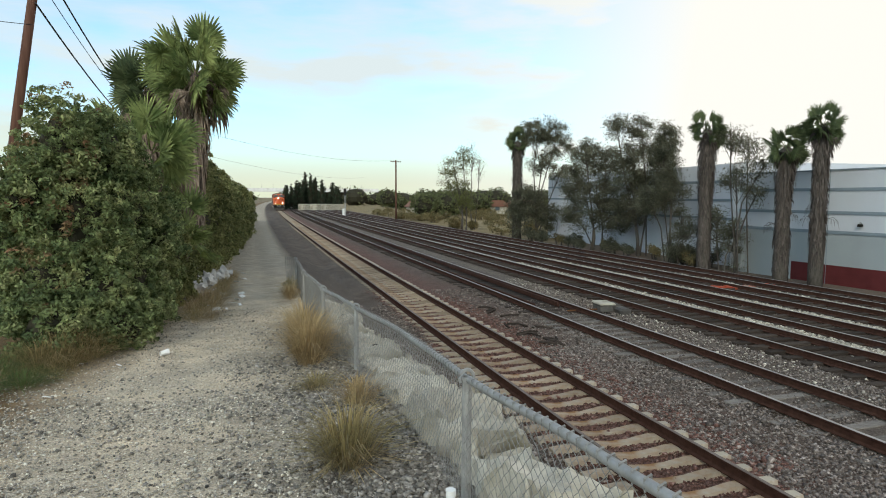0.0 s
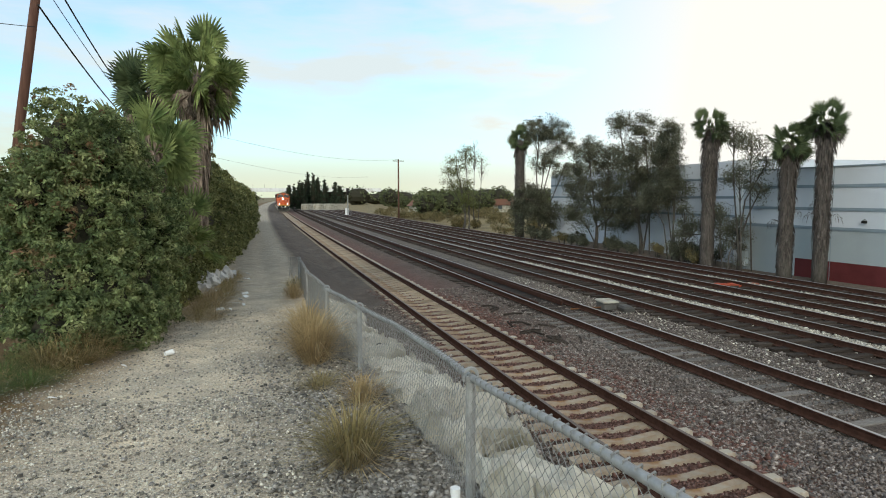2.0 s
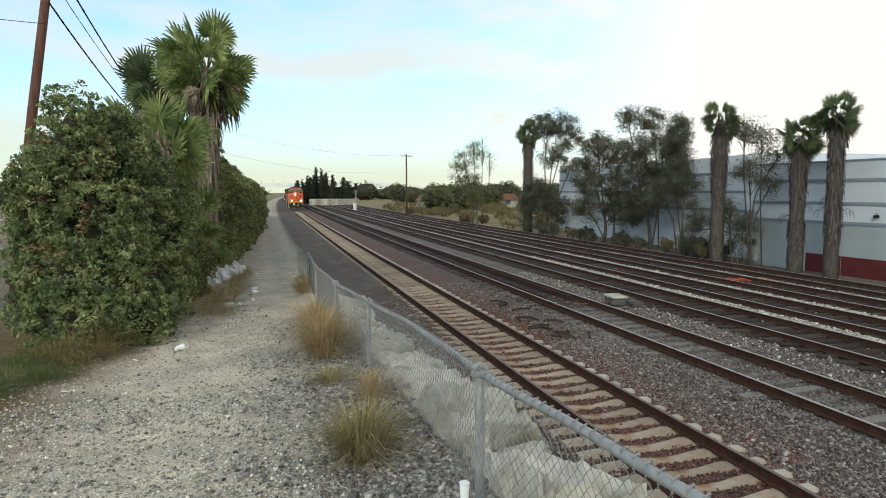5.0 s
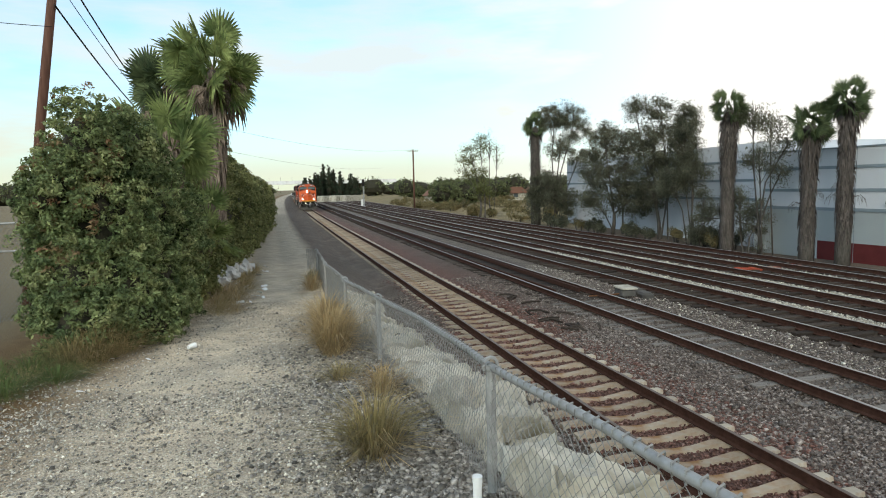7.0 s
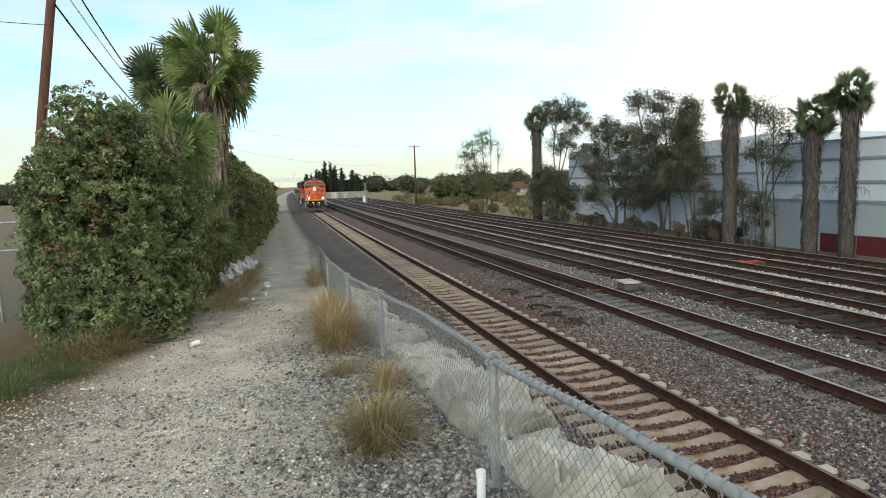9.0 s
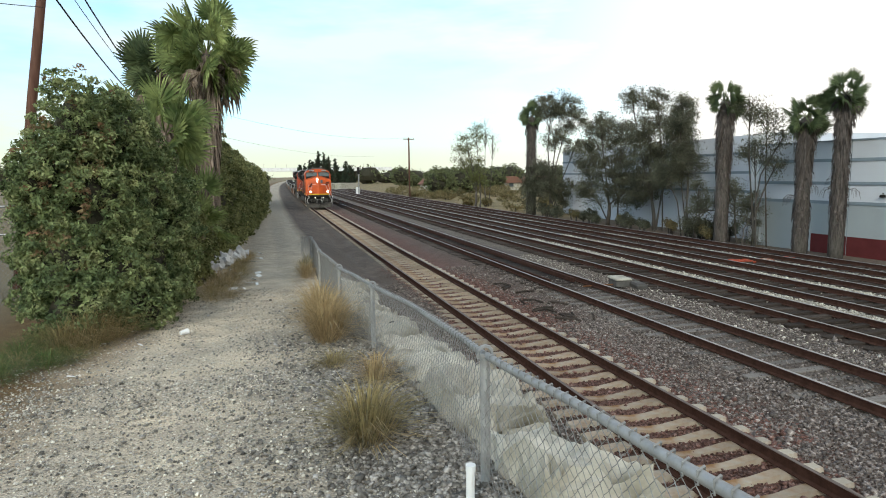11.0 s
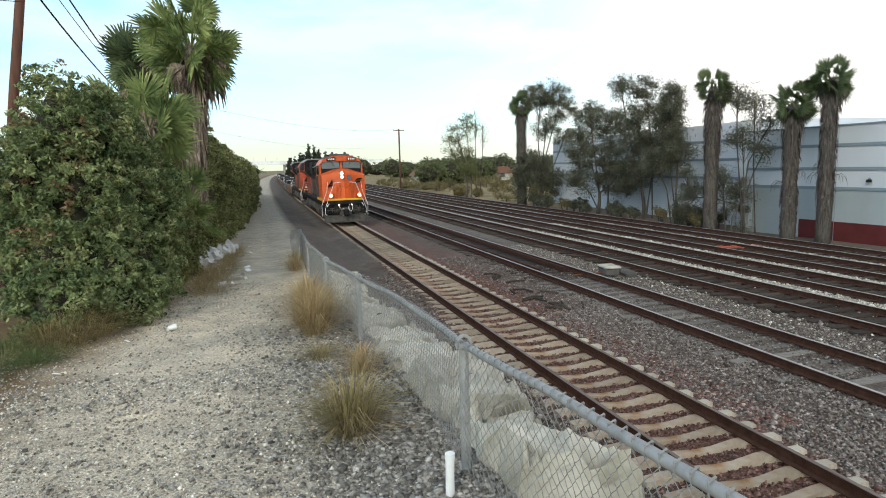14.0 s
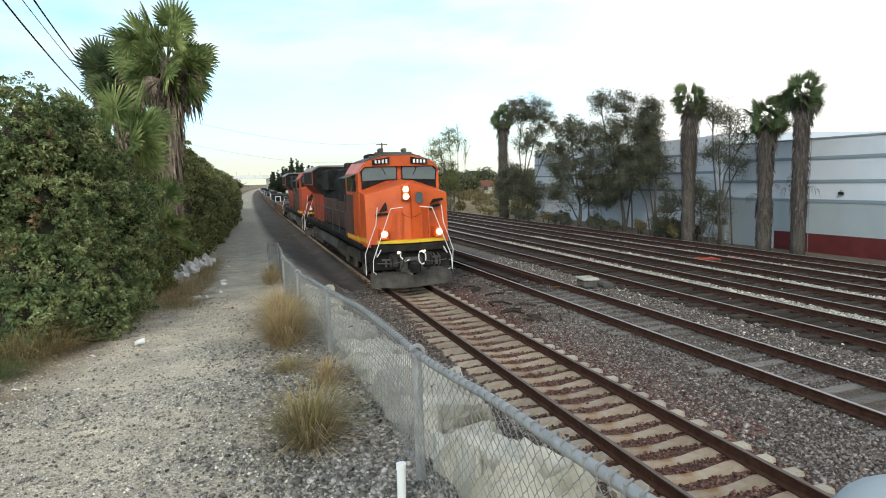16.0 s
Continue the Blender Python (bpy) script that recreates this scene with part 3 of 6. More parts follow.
def concrete_tie():
    """A tie waisted in the middle, with sloping shoulders."""
    b = Build()
    sec = []
    for x, h, w in ((-1.295, -0.20, 0.20), (-1.0, -0.185, 0.205), (-0.55, -0.185, 0.20), (-0.15, -0.225, 0.17), (0.15, -0.225, 0.17), (0.55, -0.185, 0.20), (1.0, -0.185, 0.205), (1.295, -0.20, 0.20)):
        sec.append([(x, -w / 2 - 0.02, -0.40), (x, w / 2 + 0.02, -0.40), (x, w / 2 - 0.02, h), (x, -w / 2 + 0.02, h)])
    vs = [p for s in sec for p in s]
    fs = [(i * 4 + s, i * 4 + (s + 1) % 4, i * 4 + 4 + (s + 1) % 4, i * 4 + 4 + s) for i in range(len(sec) - 1) for s in range(4)]
    fs += [(0, 1, 2, 3), tuple((len(sec) - 1) * 4 + s for s in (3, 2, 1, 0))]
    return b.add(vs, fs)


def build_tracks():
    conc = concrete_tie().mesh("concrete_tie", CONCRETE_TIE)
    wood = Build().box(-1.29, -0.115, -0.40, 1.29, 0.115, -0.195, 0.012).mesh("timber_tie", WOOD_TIE)
    grey = Build().box(-1.29, -0.115, -0.40, 1.29, 0.115, -0.195, 0.012).mesh("timber_tie", WOOD_GREY)
    rng = random.Random(4)
    for i, x in enumerate(TRACKS):
        near = i == 0
        t = thing("railway_track", "straight railway track on pale concrete ties, rust-brown rails" if near else "railway track on dark creosoted timber ties in grey ballast",
                  "railway track", group="parallel railway tracks")
        for side in (-0.7525, 0.7525):
            rail(x + side, -30, 420 if near else 188, t, RAIL_DULL if near else RAIL_TOP)
        y, k, rest = -3.0 if near else 4.0, 0, Build()
        while y < (260 if near else 186):
            step = (0.61 if y > 18 else 0.44 + 0.17 * max(0, y - 5) / 13) if near else 0.56
            y += step + rng.uniform(-0.012, 0.012)
            if k < (150 if near else 90):
                o = part("concrete_tie" if near else "timber_tie", conc if near else (grey if i == 1 and y < 19 else wood), None, t)
                o.matrix_basis = pose(x + bend(y) + rng.uniform(-0.02, 0.02), y, rng.uniform(-0.008, 0.006) if near else (rng.uniform(-0.045, -0.012) if i == 1 else rng.uniform(0.02, 0.055)), 0, 0 if near else rng.uniform(-0.8, 0.8), rng.uniform(-0.5, 0.5))
            else:
                cx = x + bend(y)
                rest.box(cx - 1.29, y - 0.08, -0.36, cx + 1.29, y + 0.08, -0.225 if near else -0.17)
            k += 1
        tagged(part("tie_run", rest, CONCRETE_TIE if near else WOOD_TIE, t), kind="stuff")
    # crossover rails between the second track's rails
    t = thing("switch_points", "pair of rusty switch rails lying inside a track", "rail switch")
    for x0, x1 in ((9.75, 9.66), (10.72, 10.86)):
        b = Build()
        pts = [(x0 + (x1 - x0) * s / 10 + bend(20 + 5 * s), 20 + 5.0 * s) for s in range(11)]
        vs = [(px + ox, py, oz) for px, py in pts for ox, oz in ((0, -0.17), (0.07, -0.17), (0.07, -0.002), (0, -0.002))]
        fs = [(i * 4 + s, i * 4 + (s + 1) % 4, i * 4 + 4 + (s + 1) % 4, i * 4 + 4 + s) for i in range(len(pts) - 1) for s in range(4)]
        b.add(vs, fs + [(0, 1, 2, 3), (43, 42, 41, 40)])
        part("switch_rail", b, RAIL, t)


def stones(name, label, mat, seed, spans, size, sink=0.3):
    """Loose stones over rectangles (x0, x1, y0, y1, count), larger ones fewer."""
    rng = np.random.default_rng(seed)
    xyz = []
    for x0, x1, y0, y1, n in spans:
        x, y = rng.uniform(x0, x1, n) + rng.normal(0, 0.12, n), y0 + (y1 - y0) * rng.random(n) ** 1.35
        z = np.array([ground_level(a, b) for a, b in zip(x, y)])
        xyz.append(np.stack([x, y, z], 1))
    c = np.concatenate(xyz)
    n = len(c)
    s = size * np.exp(rng.normal(0, 0.38, n))
    base = np.array([[1, 0, 0], [-0.5, 0.87, 0], [-0.5, -0.87, 0], [0.4, 0.55, 0.62], [-0.75, 0.0, 0.58], [0.4, -0.6, 0.55], [0, 0, -0.6]], float)
    tri = [(0, 3, 5), (3, 4, 5), (0, 1, 3), (1, 4, 3), (1, 2, 4), (2, 5, 4), (2, 0, 5), (1, 0, 6), (2, 1, 6), (0, 2, 6)]
    p = base[None] + rng.normal(0, 0.16, (n, 7, 3))
    a, t = rng.uniform(0, 6.28, n), rng.normal(0, 0.35, n)
    ca, sa, ct, st = np.cos(a), np.sin(a), np.cos(t), np.sin(t)
    x, y, z = p[..., 0], p[..., 1], p[..., 2]
    y, z = y * ct[:, None] - z * st[:, None], y * st[:, None] + z * ct[:, None]
    x, y = x * ca[:, None] - y * sa[:, None], x * sa[:, None] + y * ca[:, None]
    q = np.stack([x, y, z], 2) * s[:, None, None] + (c + np.stack([0 * s, 0 * s, s * sink], 1))[:, None]
    return tagged(new(name, solids(name, q, tri, mat)), label, "gravel", kind="stuff")


# ---------------------------------------------------------------- train
def locomotive(name, label, paint, lit):
    """Local axes: the nose at y = 0, the body towards +y, the rail heads at z = 0."""
    t = thing(name, label, "locomotive", group="train")
    # under the deck
    frame_ = part("underframe", Build().box(-1.30, 0.9, 1.15, 1.30, 21.6, 1.50, 0.03), BLACK, t)
    part("side_sill", Build().box(-1.53, 1.2, 1.38, -1.30, 21.2, 1.56).box(1.30, 1.2, 1.38, 1.53, 21.2, 1.56), BLACK, t)
    part("fuel_tank", Build().prism([(-1.35, 1.15), (-1.45, 0.75), (-1.15, 0.38), (1.15, 0.38), (1.45, 0.75), (1.35, 1.15)], 8.0, 14.0), GREY_DIRT, t, "dusty dark grey fuel tank")
    for y in (4.3, 17.6):
        tr = part("bogie", Build().prism([(y - 2.5, 0.55), (y - 2.3, 0.95), (y - 0.8, 1.08), (y + 0.8, 1.08), (y + 2.3, 0.95), (y + 2.5, 0.55), (y + 1.2, 0.62), (y - 1.2, 0.62)], -1.20, -1.02, "x")
                  .prism([(y - 2.5, 0.55), (y - 2.3, 0.95), (y - 0.8, 1.08), (y + 0.8, 1.08), (y + 2.3, 0.95), (y + 2.5, 0.55), (y + 1.2, 0.62), (y - 1.2, 0.62)], 1.02, 1.20, "x")
                  .box(-1.05, y - 0.4, 0.6, 1.05, y + 0.4, 1.1), GREY_DIRT, t, "dusty grey six-wheel bogie")
        for dy in (-2.0, 0.0, 2.0):
            part("wheelset", Build().disc((-0.76, y + dy, 0.535), (1, 0, 0), 0.535, 0.13).disc((0.76, y + dy, 0.535), (1, 0, 0), 0.535, 0.13).disc((0, y + dy, 0.535), (1, 0, 0), 0.1, 1.6, 10), BLACK, t)
            for s in (-1.24, 1.24):
                part("axle_box", Build().box(s - 0.06, y + dy - 0.22, 0.35, s + 0.06, y + dy + 0.22, 0.75, 0.03), GREY_DIRT, tr)
    # front end below the deck
    part("pilot", Build().box(-1.42, 0.25, 0.72, 1.42, 0.95, 1.38, 0.05).box(-1.5, 0.55, 0.85, 1.5, 1.9, 1.30, 0.04), BLACK, t, "black pilot with hoses and steps")
    plow = Build()
    for s in (-1, 1):
        plow.add([(0, -0.25, 0.12), (s * 1.48, 0.18, 0.12), (s * 1.46, 0.28, 0.62), (s * 0.45, 0.02, 0.66), (0, -0.05, 0.50),
                  (0, -0.19, 0.12), (s * 1.48, 0.24, 0.12), (s * 1.46, 0.34, 0.62), (s * 0.45, 0.08, 0.66), (0, 0.01, 0.50)],
                 [(0, 1, 2, 3, 4), (9, 8, 7, 6, 5), (0, 5, 6, 1), (1, 6, 7, 2), (2, 7, 8, 3), (3, 8, 9, 4)])
    part("snow_plough", plow, PLOUGH, t, "dusty grey steel snow plough")
    for x in (-0.75, -0.55, 0.62, 0.80, 0.96):
        part("brake_pipe_hose", Build().tube([(x, 0.22, 1.22), (x + 0.03, 0.04, 1.10), (x + 0.02, 0.0, 0.86), (x - 0.04, 0.06, 0.74)], 0.022, 5), GREY_DIRT if x > 0.7 else BLACK, t)
    part("drawbar_pocket", Build().box(-0.42, 0.14, 0.62, 0.42, 0.27, 1.12, 0.04), GREY_DIRT, t)
    part("coupler", Build().box(-0.16, -0.45, 0.72, 0.16, 0.3, 1.0, 0.05).box(-0.24, -0.62, 0.68, 0.10, -0.40, 1.04, 0.06), BLACK, t)
    for s in (-1, 1):
        for z in (0.42, 0.70, 0.98, 1.26):
            part("boarding_step", Build().box(s * 1.52 - 0.22 * (s > 0), 0.45, z, s * 1.52 + 0.22 * (s < 0), 0.85, z + 0.035), BLACK, t)
        # hoses that hang beside the coupler
        part("air_hose", Build().tube([(s * 0.30, 0.22, 1.20), (s * 0.34, -0.08, 1.12), (s * 0.42, -0.16, 0.86), (s * 0.52, -0.12, 0.70), (s * 0.60, -0.02, 0.72)], 0.03, 6), BLACK, t)
    for s in (-1, 1):
        part("uncoupling_lever", Build().tube([(s * 1.25, 0.1, 0.98), (s * 0.7, 0.02, 0.94), (s * 0.25, -0.1, 1.05)], 0.016, 5), GREY_DIRT, t)
        part("pilot_bracket", Build().box(s * 0.92 - 0.14, 0.16, 1.04, s * 0.92 + 0.14, 0.26, 1.10).box(s * 0.92 - 0.03, 0.16, 0.82, s * 0.92 + 0.03, 0.24, 1.06), GREY_DIRT, t)
        part("pilot_opening", Build().box(s * 0.62 - 0.16, 0.235, 0.80, s * 0.62 + 0.16, 0.247, 1.28), PLOUGH, t)
        part("sand_hose", Build().tube([(s * 1.22, 0.25, 1.34), (s * 1.26, 0.02, 1.22), (s * 1.16, -0.02, 1.40), (s * 1.08, 0.1, 1.52)], 0.02, 5), WHITE, t)
    part("signal_lamp", Build().disc((0.52, 0.10, 1.42), (0, 1, 0), 0.09, 0.08, 12), RUST, t, "dark red lamp")
    part("roof_antenna", Build().box(-1.0, 1.9, 4.52, -0.8, 2.1, 4.72, 0.03).box(0.75, 1.9, 4.52, 0.95, 2.1, 4.72, 0.03), GREY_DIRT, t)
    part("white_cable_loop", Build().tube([(0.32 + 0.13 * math.sin(a), -0.02 - 0.05 * math.sin(a / 2), 1.12 + 0.24 * math.cos(a)) for a in np.linspace(0.3, 6.0, 14)], 0.022, 6), WHITE, t, "looped pale jumper cable")
    part("glad_hand", Build().tube([(-0.38, 0.2, 1.30), (-0.45, -0.02, 1.18), (-0.30, -0.06, 1.02), (-0.14, -0.04, 1.06)], 0.024, 6), WHITE, t)
    part("deck_edge", Build().box(-1.36, 0.02, 1.36, 1.36, 0.98, 1.60), BLACK, t)
    part("front_stripe", Build().prism([(-1.20, 0.16), (-0.4, -0.03), (0.4, -0.03), (1.20, 0.16), (1.20, 0.26), (-1.20, 0.26)], 1.64, 1.75, "z"), YELLOW, t, "yellow stripe across the front sill")
    # short nose: tall face, peaked top
    nose = Build()
    f = [(-1.49, 0.52), (-0.02, 0.15), (0.02, 0.15), (1.49, 0.52)]
    zt = [3.32, 3.72, 3.72, 3.32]
    vs = [(x, y, 1.50) for x, y in f] + [(x, y + 0.10, z) for (x, y), z in zip(f, zt)] + [(-1.51, 2.2, 1.50), (1.51, 2.2, 1.50), (-1.50, 1.75, 3.46), (-0.02, 1.62, 3.86), (0.02, 1.62, 3.86), (1.50, 1.75, 3.46)]
    fs = [(0, 1, 5, 4), (1, 2, 6, 5), (2, 3, 7, 6), (0, 4, 10, 8), (3, 9, 13, 7), (4, 5, 11, 10), (5, 6, 12, 11), (6, 7, 13, 12), (8, 10, 11, 12, 13, 9), (0, 8, 9, 3, 2, 1)]
    nose_ = part("nose", nose.add(vs, fs), paint, t, "bright orange short nose")
    part("nose_door", Build().prism([(0.05, 0.12), (0.60, 0.255), (0.60, 0.31), (0.05, 0.175)], 1.80, 3.42, "z"), paint, nose_)
    part("door_window", Build().prism([(0.20, 3.06), (0.26, 3.00), (0.40, 3.00), (0.46, 3.06), (0.46, 3.32), (0.40, 3.38), (0.26, 3.38), (0.20, 3.32)], 0.12, 0.24), TRAIN_GLASS, nose_)
    part("latch_chain", Build().tube([(-0.34 + 0.7 * k / 8, 0.02, 2.66 - 0.14 * math.sin(math.pi * k / 8)) for k in range(9)], 0.008, 5), BLACK, nose_)
    # cab
    cab = Build()
    rf = [(-1.52, 1.50), (-1.52, 4.10), (-1.26, 4.48), (-0.55, 4.70), (0.55, 4.70), (1.26, 4.48), (1.52, 4.10), (1.52, 1.50)]
    cab.prism(rf, 1.55, 4.3)
    cab_ = part("cab", cab, paint, t, "orange cab with faceted roof")
    part("cab_roof", Build().prism([(-1.26, 4.49), (-0.56, 4.71), (0.56, 4.71), (1.26, 4.49), (1.22, 4.54), (0.54, 4.77), (-0.54, 4.77), (-1.22, 4.54)], 1.6, 4.3), GREY_DIRT, cab_, "grimy grey roof skin")
    brow = Build().prism([(-1.47, 4.14), (-1.24, 4.47), (-0.55, 4.69), (0.55, 4.69), (1.24, 4.47), (1.47, 4.14), (1.3, 4.31), (-1.3, 4.31)], 1.38, 1.56)
    part("brow", brow, paint, cab_)
    for s in (-1, 1):
        part("windscreen", Build().prism([(s * 0.12, 3.86), (s * 1.36, 3.80), (s * 1.38, 4.14), (s * 1.26, 4.28), (s * 0.12, 4.28)], 1.50, 1.545), TRAIN_GLASS, cab_, "dark tinted windscreen pane")
        part("windscreen_gasket", Build().prism([(s * 0.08, 3.82), (s * 1.41, 3.76), (s * 1.43, 4.16), (s * 1.29, 4.32), (s * 0.08, 4.32)], 1.52, 1.548), BLACK, cab_)
        part("dark_panel", Build().add([(s * 0.45, 1.545, 3.81), (s * 1.40, 1.545, 3.77), (s * 1.41, 1.545, 3.50), (s * 1.36, 1.545, 3.50), (s * 0.45, 1.53, 3.81), (s * 1.40, 1.53, 3.77), (s * 1.41, 1.53, 3.50), (s * 1.36, 1.53, 3.50)], [(0, 1, 2, 3), (7, 6, 5, 4), (0, 4, 5, 1), (1, 5, 6, 2), (2, 6, 7, 3), (3, 7, 4, 0)]), BLACK, cab_)
        w = Build().tube([(s * 0.66, 1.47, 4.30), (s * 0.52, 1.46, 4.02)], 0.014, 4)
        part("wiper", w, BLACK, cab_)
        nb = part("number_board", Build().prism([(s * 0.40, 4.40), (s * 1.02, 4.36), (s * 1.02, 4.54), (s * 0.40, 4.64)], 1.30, 1.40), BLACK, cab_, "black number board with pale bars")
        for k in range(4):
            xx = s * (0.48 + 0.13 * k)
            part("pale_bar", Build().box(min(xx, xx + s * 0.07), 1.285, 4.42, max(xx, xx + s * 0.07), 1.298, 4.56 - 0.01 * k), WHITE, nb)
        part("cab_side_window", Build().box(s * 1.525 - 0.008, 2.1, 3.42, s * 1.525 + 0.008, 2.9, 4.06), TRAIN_GLASS, cab_)
        part("cab_side_window", Build().box(s * 1.525 - 0.008, 3.1, 3.42, s * 1.525 + 0.008, 3.9, 4.06), TRAIN_GLASS, cab_)
        part("sun_visor", Build().add([(s * 1.53, 2.0, 4.04), (s * 1.53, 4.0, 4.04), (s * 1.86, 4.0, 3.92), (s * 1.86, 2.0, 3.92), (s * 1.53, 2.0, 4.07), (s * 1.53, 4.0, 4.07), (s * 1.86, 4.0, 3.95), (s * 1.86, 2.0, 3.95)],
                                         [(0, 1, 2, 3), (7, 6, 5, 4), (0, 3, 7, 4), (1, 5, 6, 2), (2, 6, 7, 3)]), GREY_DIRT, cab_)
        # ditch lamps
        dl = part("ditch_lamp", Build().box(s * 0.98 - 0.14, 0.0, 1.80, s * 0.98 + 0.16, 0.40, 2.16, 0.03), paint, t)
        part("lens", Build().disc((s * 0.98, -0.02, 1.98), (0, 1, 0), 0.10, 0.04, 16), LAMP_ON if lit else WHITE, dl, "lit ditch light")
        part("marker_lamp", Build().disc((s * 0.45 + 0.0, 0.22, 1.31), (0, 1, 0), 0.06, 0.06, 12), LAMP_DIM if lit else WHITE, t)
        # white hand rails
        part("front_handrail", Build().tube([(s * 1.58, 0.42, 0.55), (s * 1.60, 0.34, 1.30), (s * 1.22, 0.22, 2.30), (s * 1.15, 0.20, 2.90)], 0.016, 6), WHITE, t, "white tubular hand rail")
        part("front_handrail", Build().tube([(s * 1.30, 0.02, 0.62), (s * 1.42, -0.04, 0.72), (s * 1.40, -0.02, 1.12), (s * 0.84, -0.02, 2.58), (s * 0.74, -0.02, 2.84), (s * 0.30, 0.0, 2.88)], 0.016, 6), WHITE, t, "white tubular hand rail")
        part("front_stanchion", Build().box(s * 0.50 - 0.16, 0.04, 1.76, s * 0.50 - 0.11, 0.08, 2.86).box(s * 0.50 + 0.11, 0.04, 1.76, s * 0.50 + 0.16, 0.08, 2.86), paint, t)
        hr = Build().tube([(s * 1.50, 4.6, 2.55), (s * 1.50, 21.0, 2.55)], 0.02, 5)
        for y in np.arange(4.6, 21.1, 2.05):
            hr.tube([(s * 1.50, y, 1.5), (s * 1.50, y, 2.55)], 0.018, 5)
        part("side_handrail", hr, GREY_DIRT, t)
        part("rear_handrail", Build().tube([(s * 1.55, 21.9, 0.6), (s * 1.55, 21.8, 1.5), (s * 1.25, 21.7, 2.5)], 0.022, 5), WHITE, t)
        # emblem shapes on the nose
        if s < 0:
            part("emblem", Build().prism([(-1.04, 2.72), (-0.78, 2.80), (-0.82, 3.06)], 0.32, 0.50).prism([(-1.20, 2.60), (-0.76, 2.62), (-0.76, 2.70), (-1.10, 2.68)], 0.31, 0.50), BLACK, nose_, "black angular emblem")
        else:
            part("emblem", Build().prism([(0.78, 2.92), (0.92, 3.10), (1.26, 3.14), (1.26, 3.06), (0.98, 3.02)], 0.32, 0.55).prism([(0.70, 2.66), (0.84, 2.90), (1.14, 2.94), (1.14, 2.86), (0.92, 2.82)], 0.31, 0.52), BLACK, nose_, "black angular emblem")
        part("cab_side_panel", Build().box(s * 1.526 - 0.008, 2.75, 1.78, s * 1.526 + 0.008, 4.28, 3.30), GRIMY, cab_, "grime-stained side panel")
        part("door_handrail", Build().tube([(s * 1.56, 4.42, 1.6), (s * 1.56, 4.42, 3.3), (s * 1.56, 3.9, 3.35)], 0.016, 5), GREY_DIRT, cab_)
        part("mirror", Build().box(s * 1.60 - 0.05, 1.95, 3.45, s * 1.60 + 0.05, 2.0, 3.85, 0.01), BLACK, cab_)
        part("cab_stripe", Build().box(s * 1.526 - 0.006, 1.56, 1.62, s * 1.526 + 0.006, 4.3, 1.74), YELLOW, cab_)
    part("nose_stripe", Build().add([(-1.495, 0.51, 1.66), (-1.495, 0.51, 1.80), (-1.515, 2.2, 1.80), (-1.515, 2.2, 1.66), (-1.505, 0.51, 1.66), (-1.505, 0.51, 1.80), (-1.525, 2.2, 1.80), (-1.525, 2.2, 1.66)],
                                     [(0, 1, 2, 3), (7, 6, 5, 4), (0, 4, 5, 1), (1, 5, 6, 2), (2, 6, 7, 3)]), YELLOW, nose_)
    hl = part("headlight", Build().box(-0.28, 0.08, 3.12, -0.04, 0.30, 3.62, 0.03), paint, nose_, "paired round headlight in an orange housing")
    for z in (3.24, 3.49):
        part("lens", Build().disc((-0.16, 0.07, z), (0, 1, 0), 0.095, 0.04, 16), LAMP_ON if lit else WHITE, hl, "lit headlamp lens")
    part("horn", Build().box(-0.7, 2.2, 4.74, 0.7, 2.5, 4.86, 0.03).disc((-0.5, 2.3, 4.92), (0, 1, 0), 0.09, 0.3, 10).disc((0.4, 2.3, 4.92), (0, 1, 0), 0.08, 0.3, 10), GREY_DIRT, cab_)
    part("air_unit", Build().box(-0.8, 3.0, 4.70, 0.8, 4.1, 4.84, 0.05), BLACK, cab_)
    # long hood
    hood = Build().prism([(-0.95, 1.50), (-0.95, 3.85), (-0.72, 4.25), (0.72, 4.25), (0.95, 3.85), (0.95, 1.50)], 4.3, 15.6)
    hood_ = part("engine_hood", hood, BLACK if lit else GRIMY, t, "black and orange engine hood")
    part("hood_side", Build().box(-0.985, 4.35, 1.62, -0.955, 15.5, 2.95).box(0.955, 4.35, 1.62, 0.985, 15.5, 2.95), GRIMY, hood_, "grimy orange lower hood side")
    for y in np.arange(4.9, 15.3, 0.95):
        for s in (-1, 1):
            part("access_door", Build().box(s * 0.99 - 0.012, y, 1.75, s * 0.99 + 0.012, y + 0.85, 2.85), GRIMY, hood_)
    part("inertial_intake", Build().box(-1.35, 4.4, 2.95, 1.35, 7.6, 4.35, 0.06), BLACK, hood_, "wide black intake box")
    part("exhaust_stack", Build().box(-0.5, 9.6, 4.25, 0.5, 10.8, 4.72, 0.05), BLACK, hood_)
    part("dynamic_brake", Build().box(-1.2, 11.5, 3.4, 1.2, 14.2, 4.42, 0.06), BLACK, hood_)
    part("radiator", Build().prism([(-1.0, 1.5), (-1.0, 3.1), (-1.55, 3.65), (-1.55, 4.45), (-1.2, 4.65), (1.2, 4.65), (1.55, 4.45), (1.55, 3.65), (1.0, 3.1), (1.0, 1.5)], 15.6, 20.6), ORANGE_OLD if lit else paint, t, "flared faded orange radiator section")
    part("radiator_roof", Build().prism([(-1.56, 4.46), (-1.2, 4.67), (1.2, 4.67), (1.56, 4.46), (1.5, 4.56), (1.15, 4.76), (-1.15, 4.76), (-1.5, 4.56)], 15.5, 20.7), ROOF_GREY, t, "pale grey radiator roof")
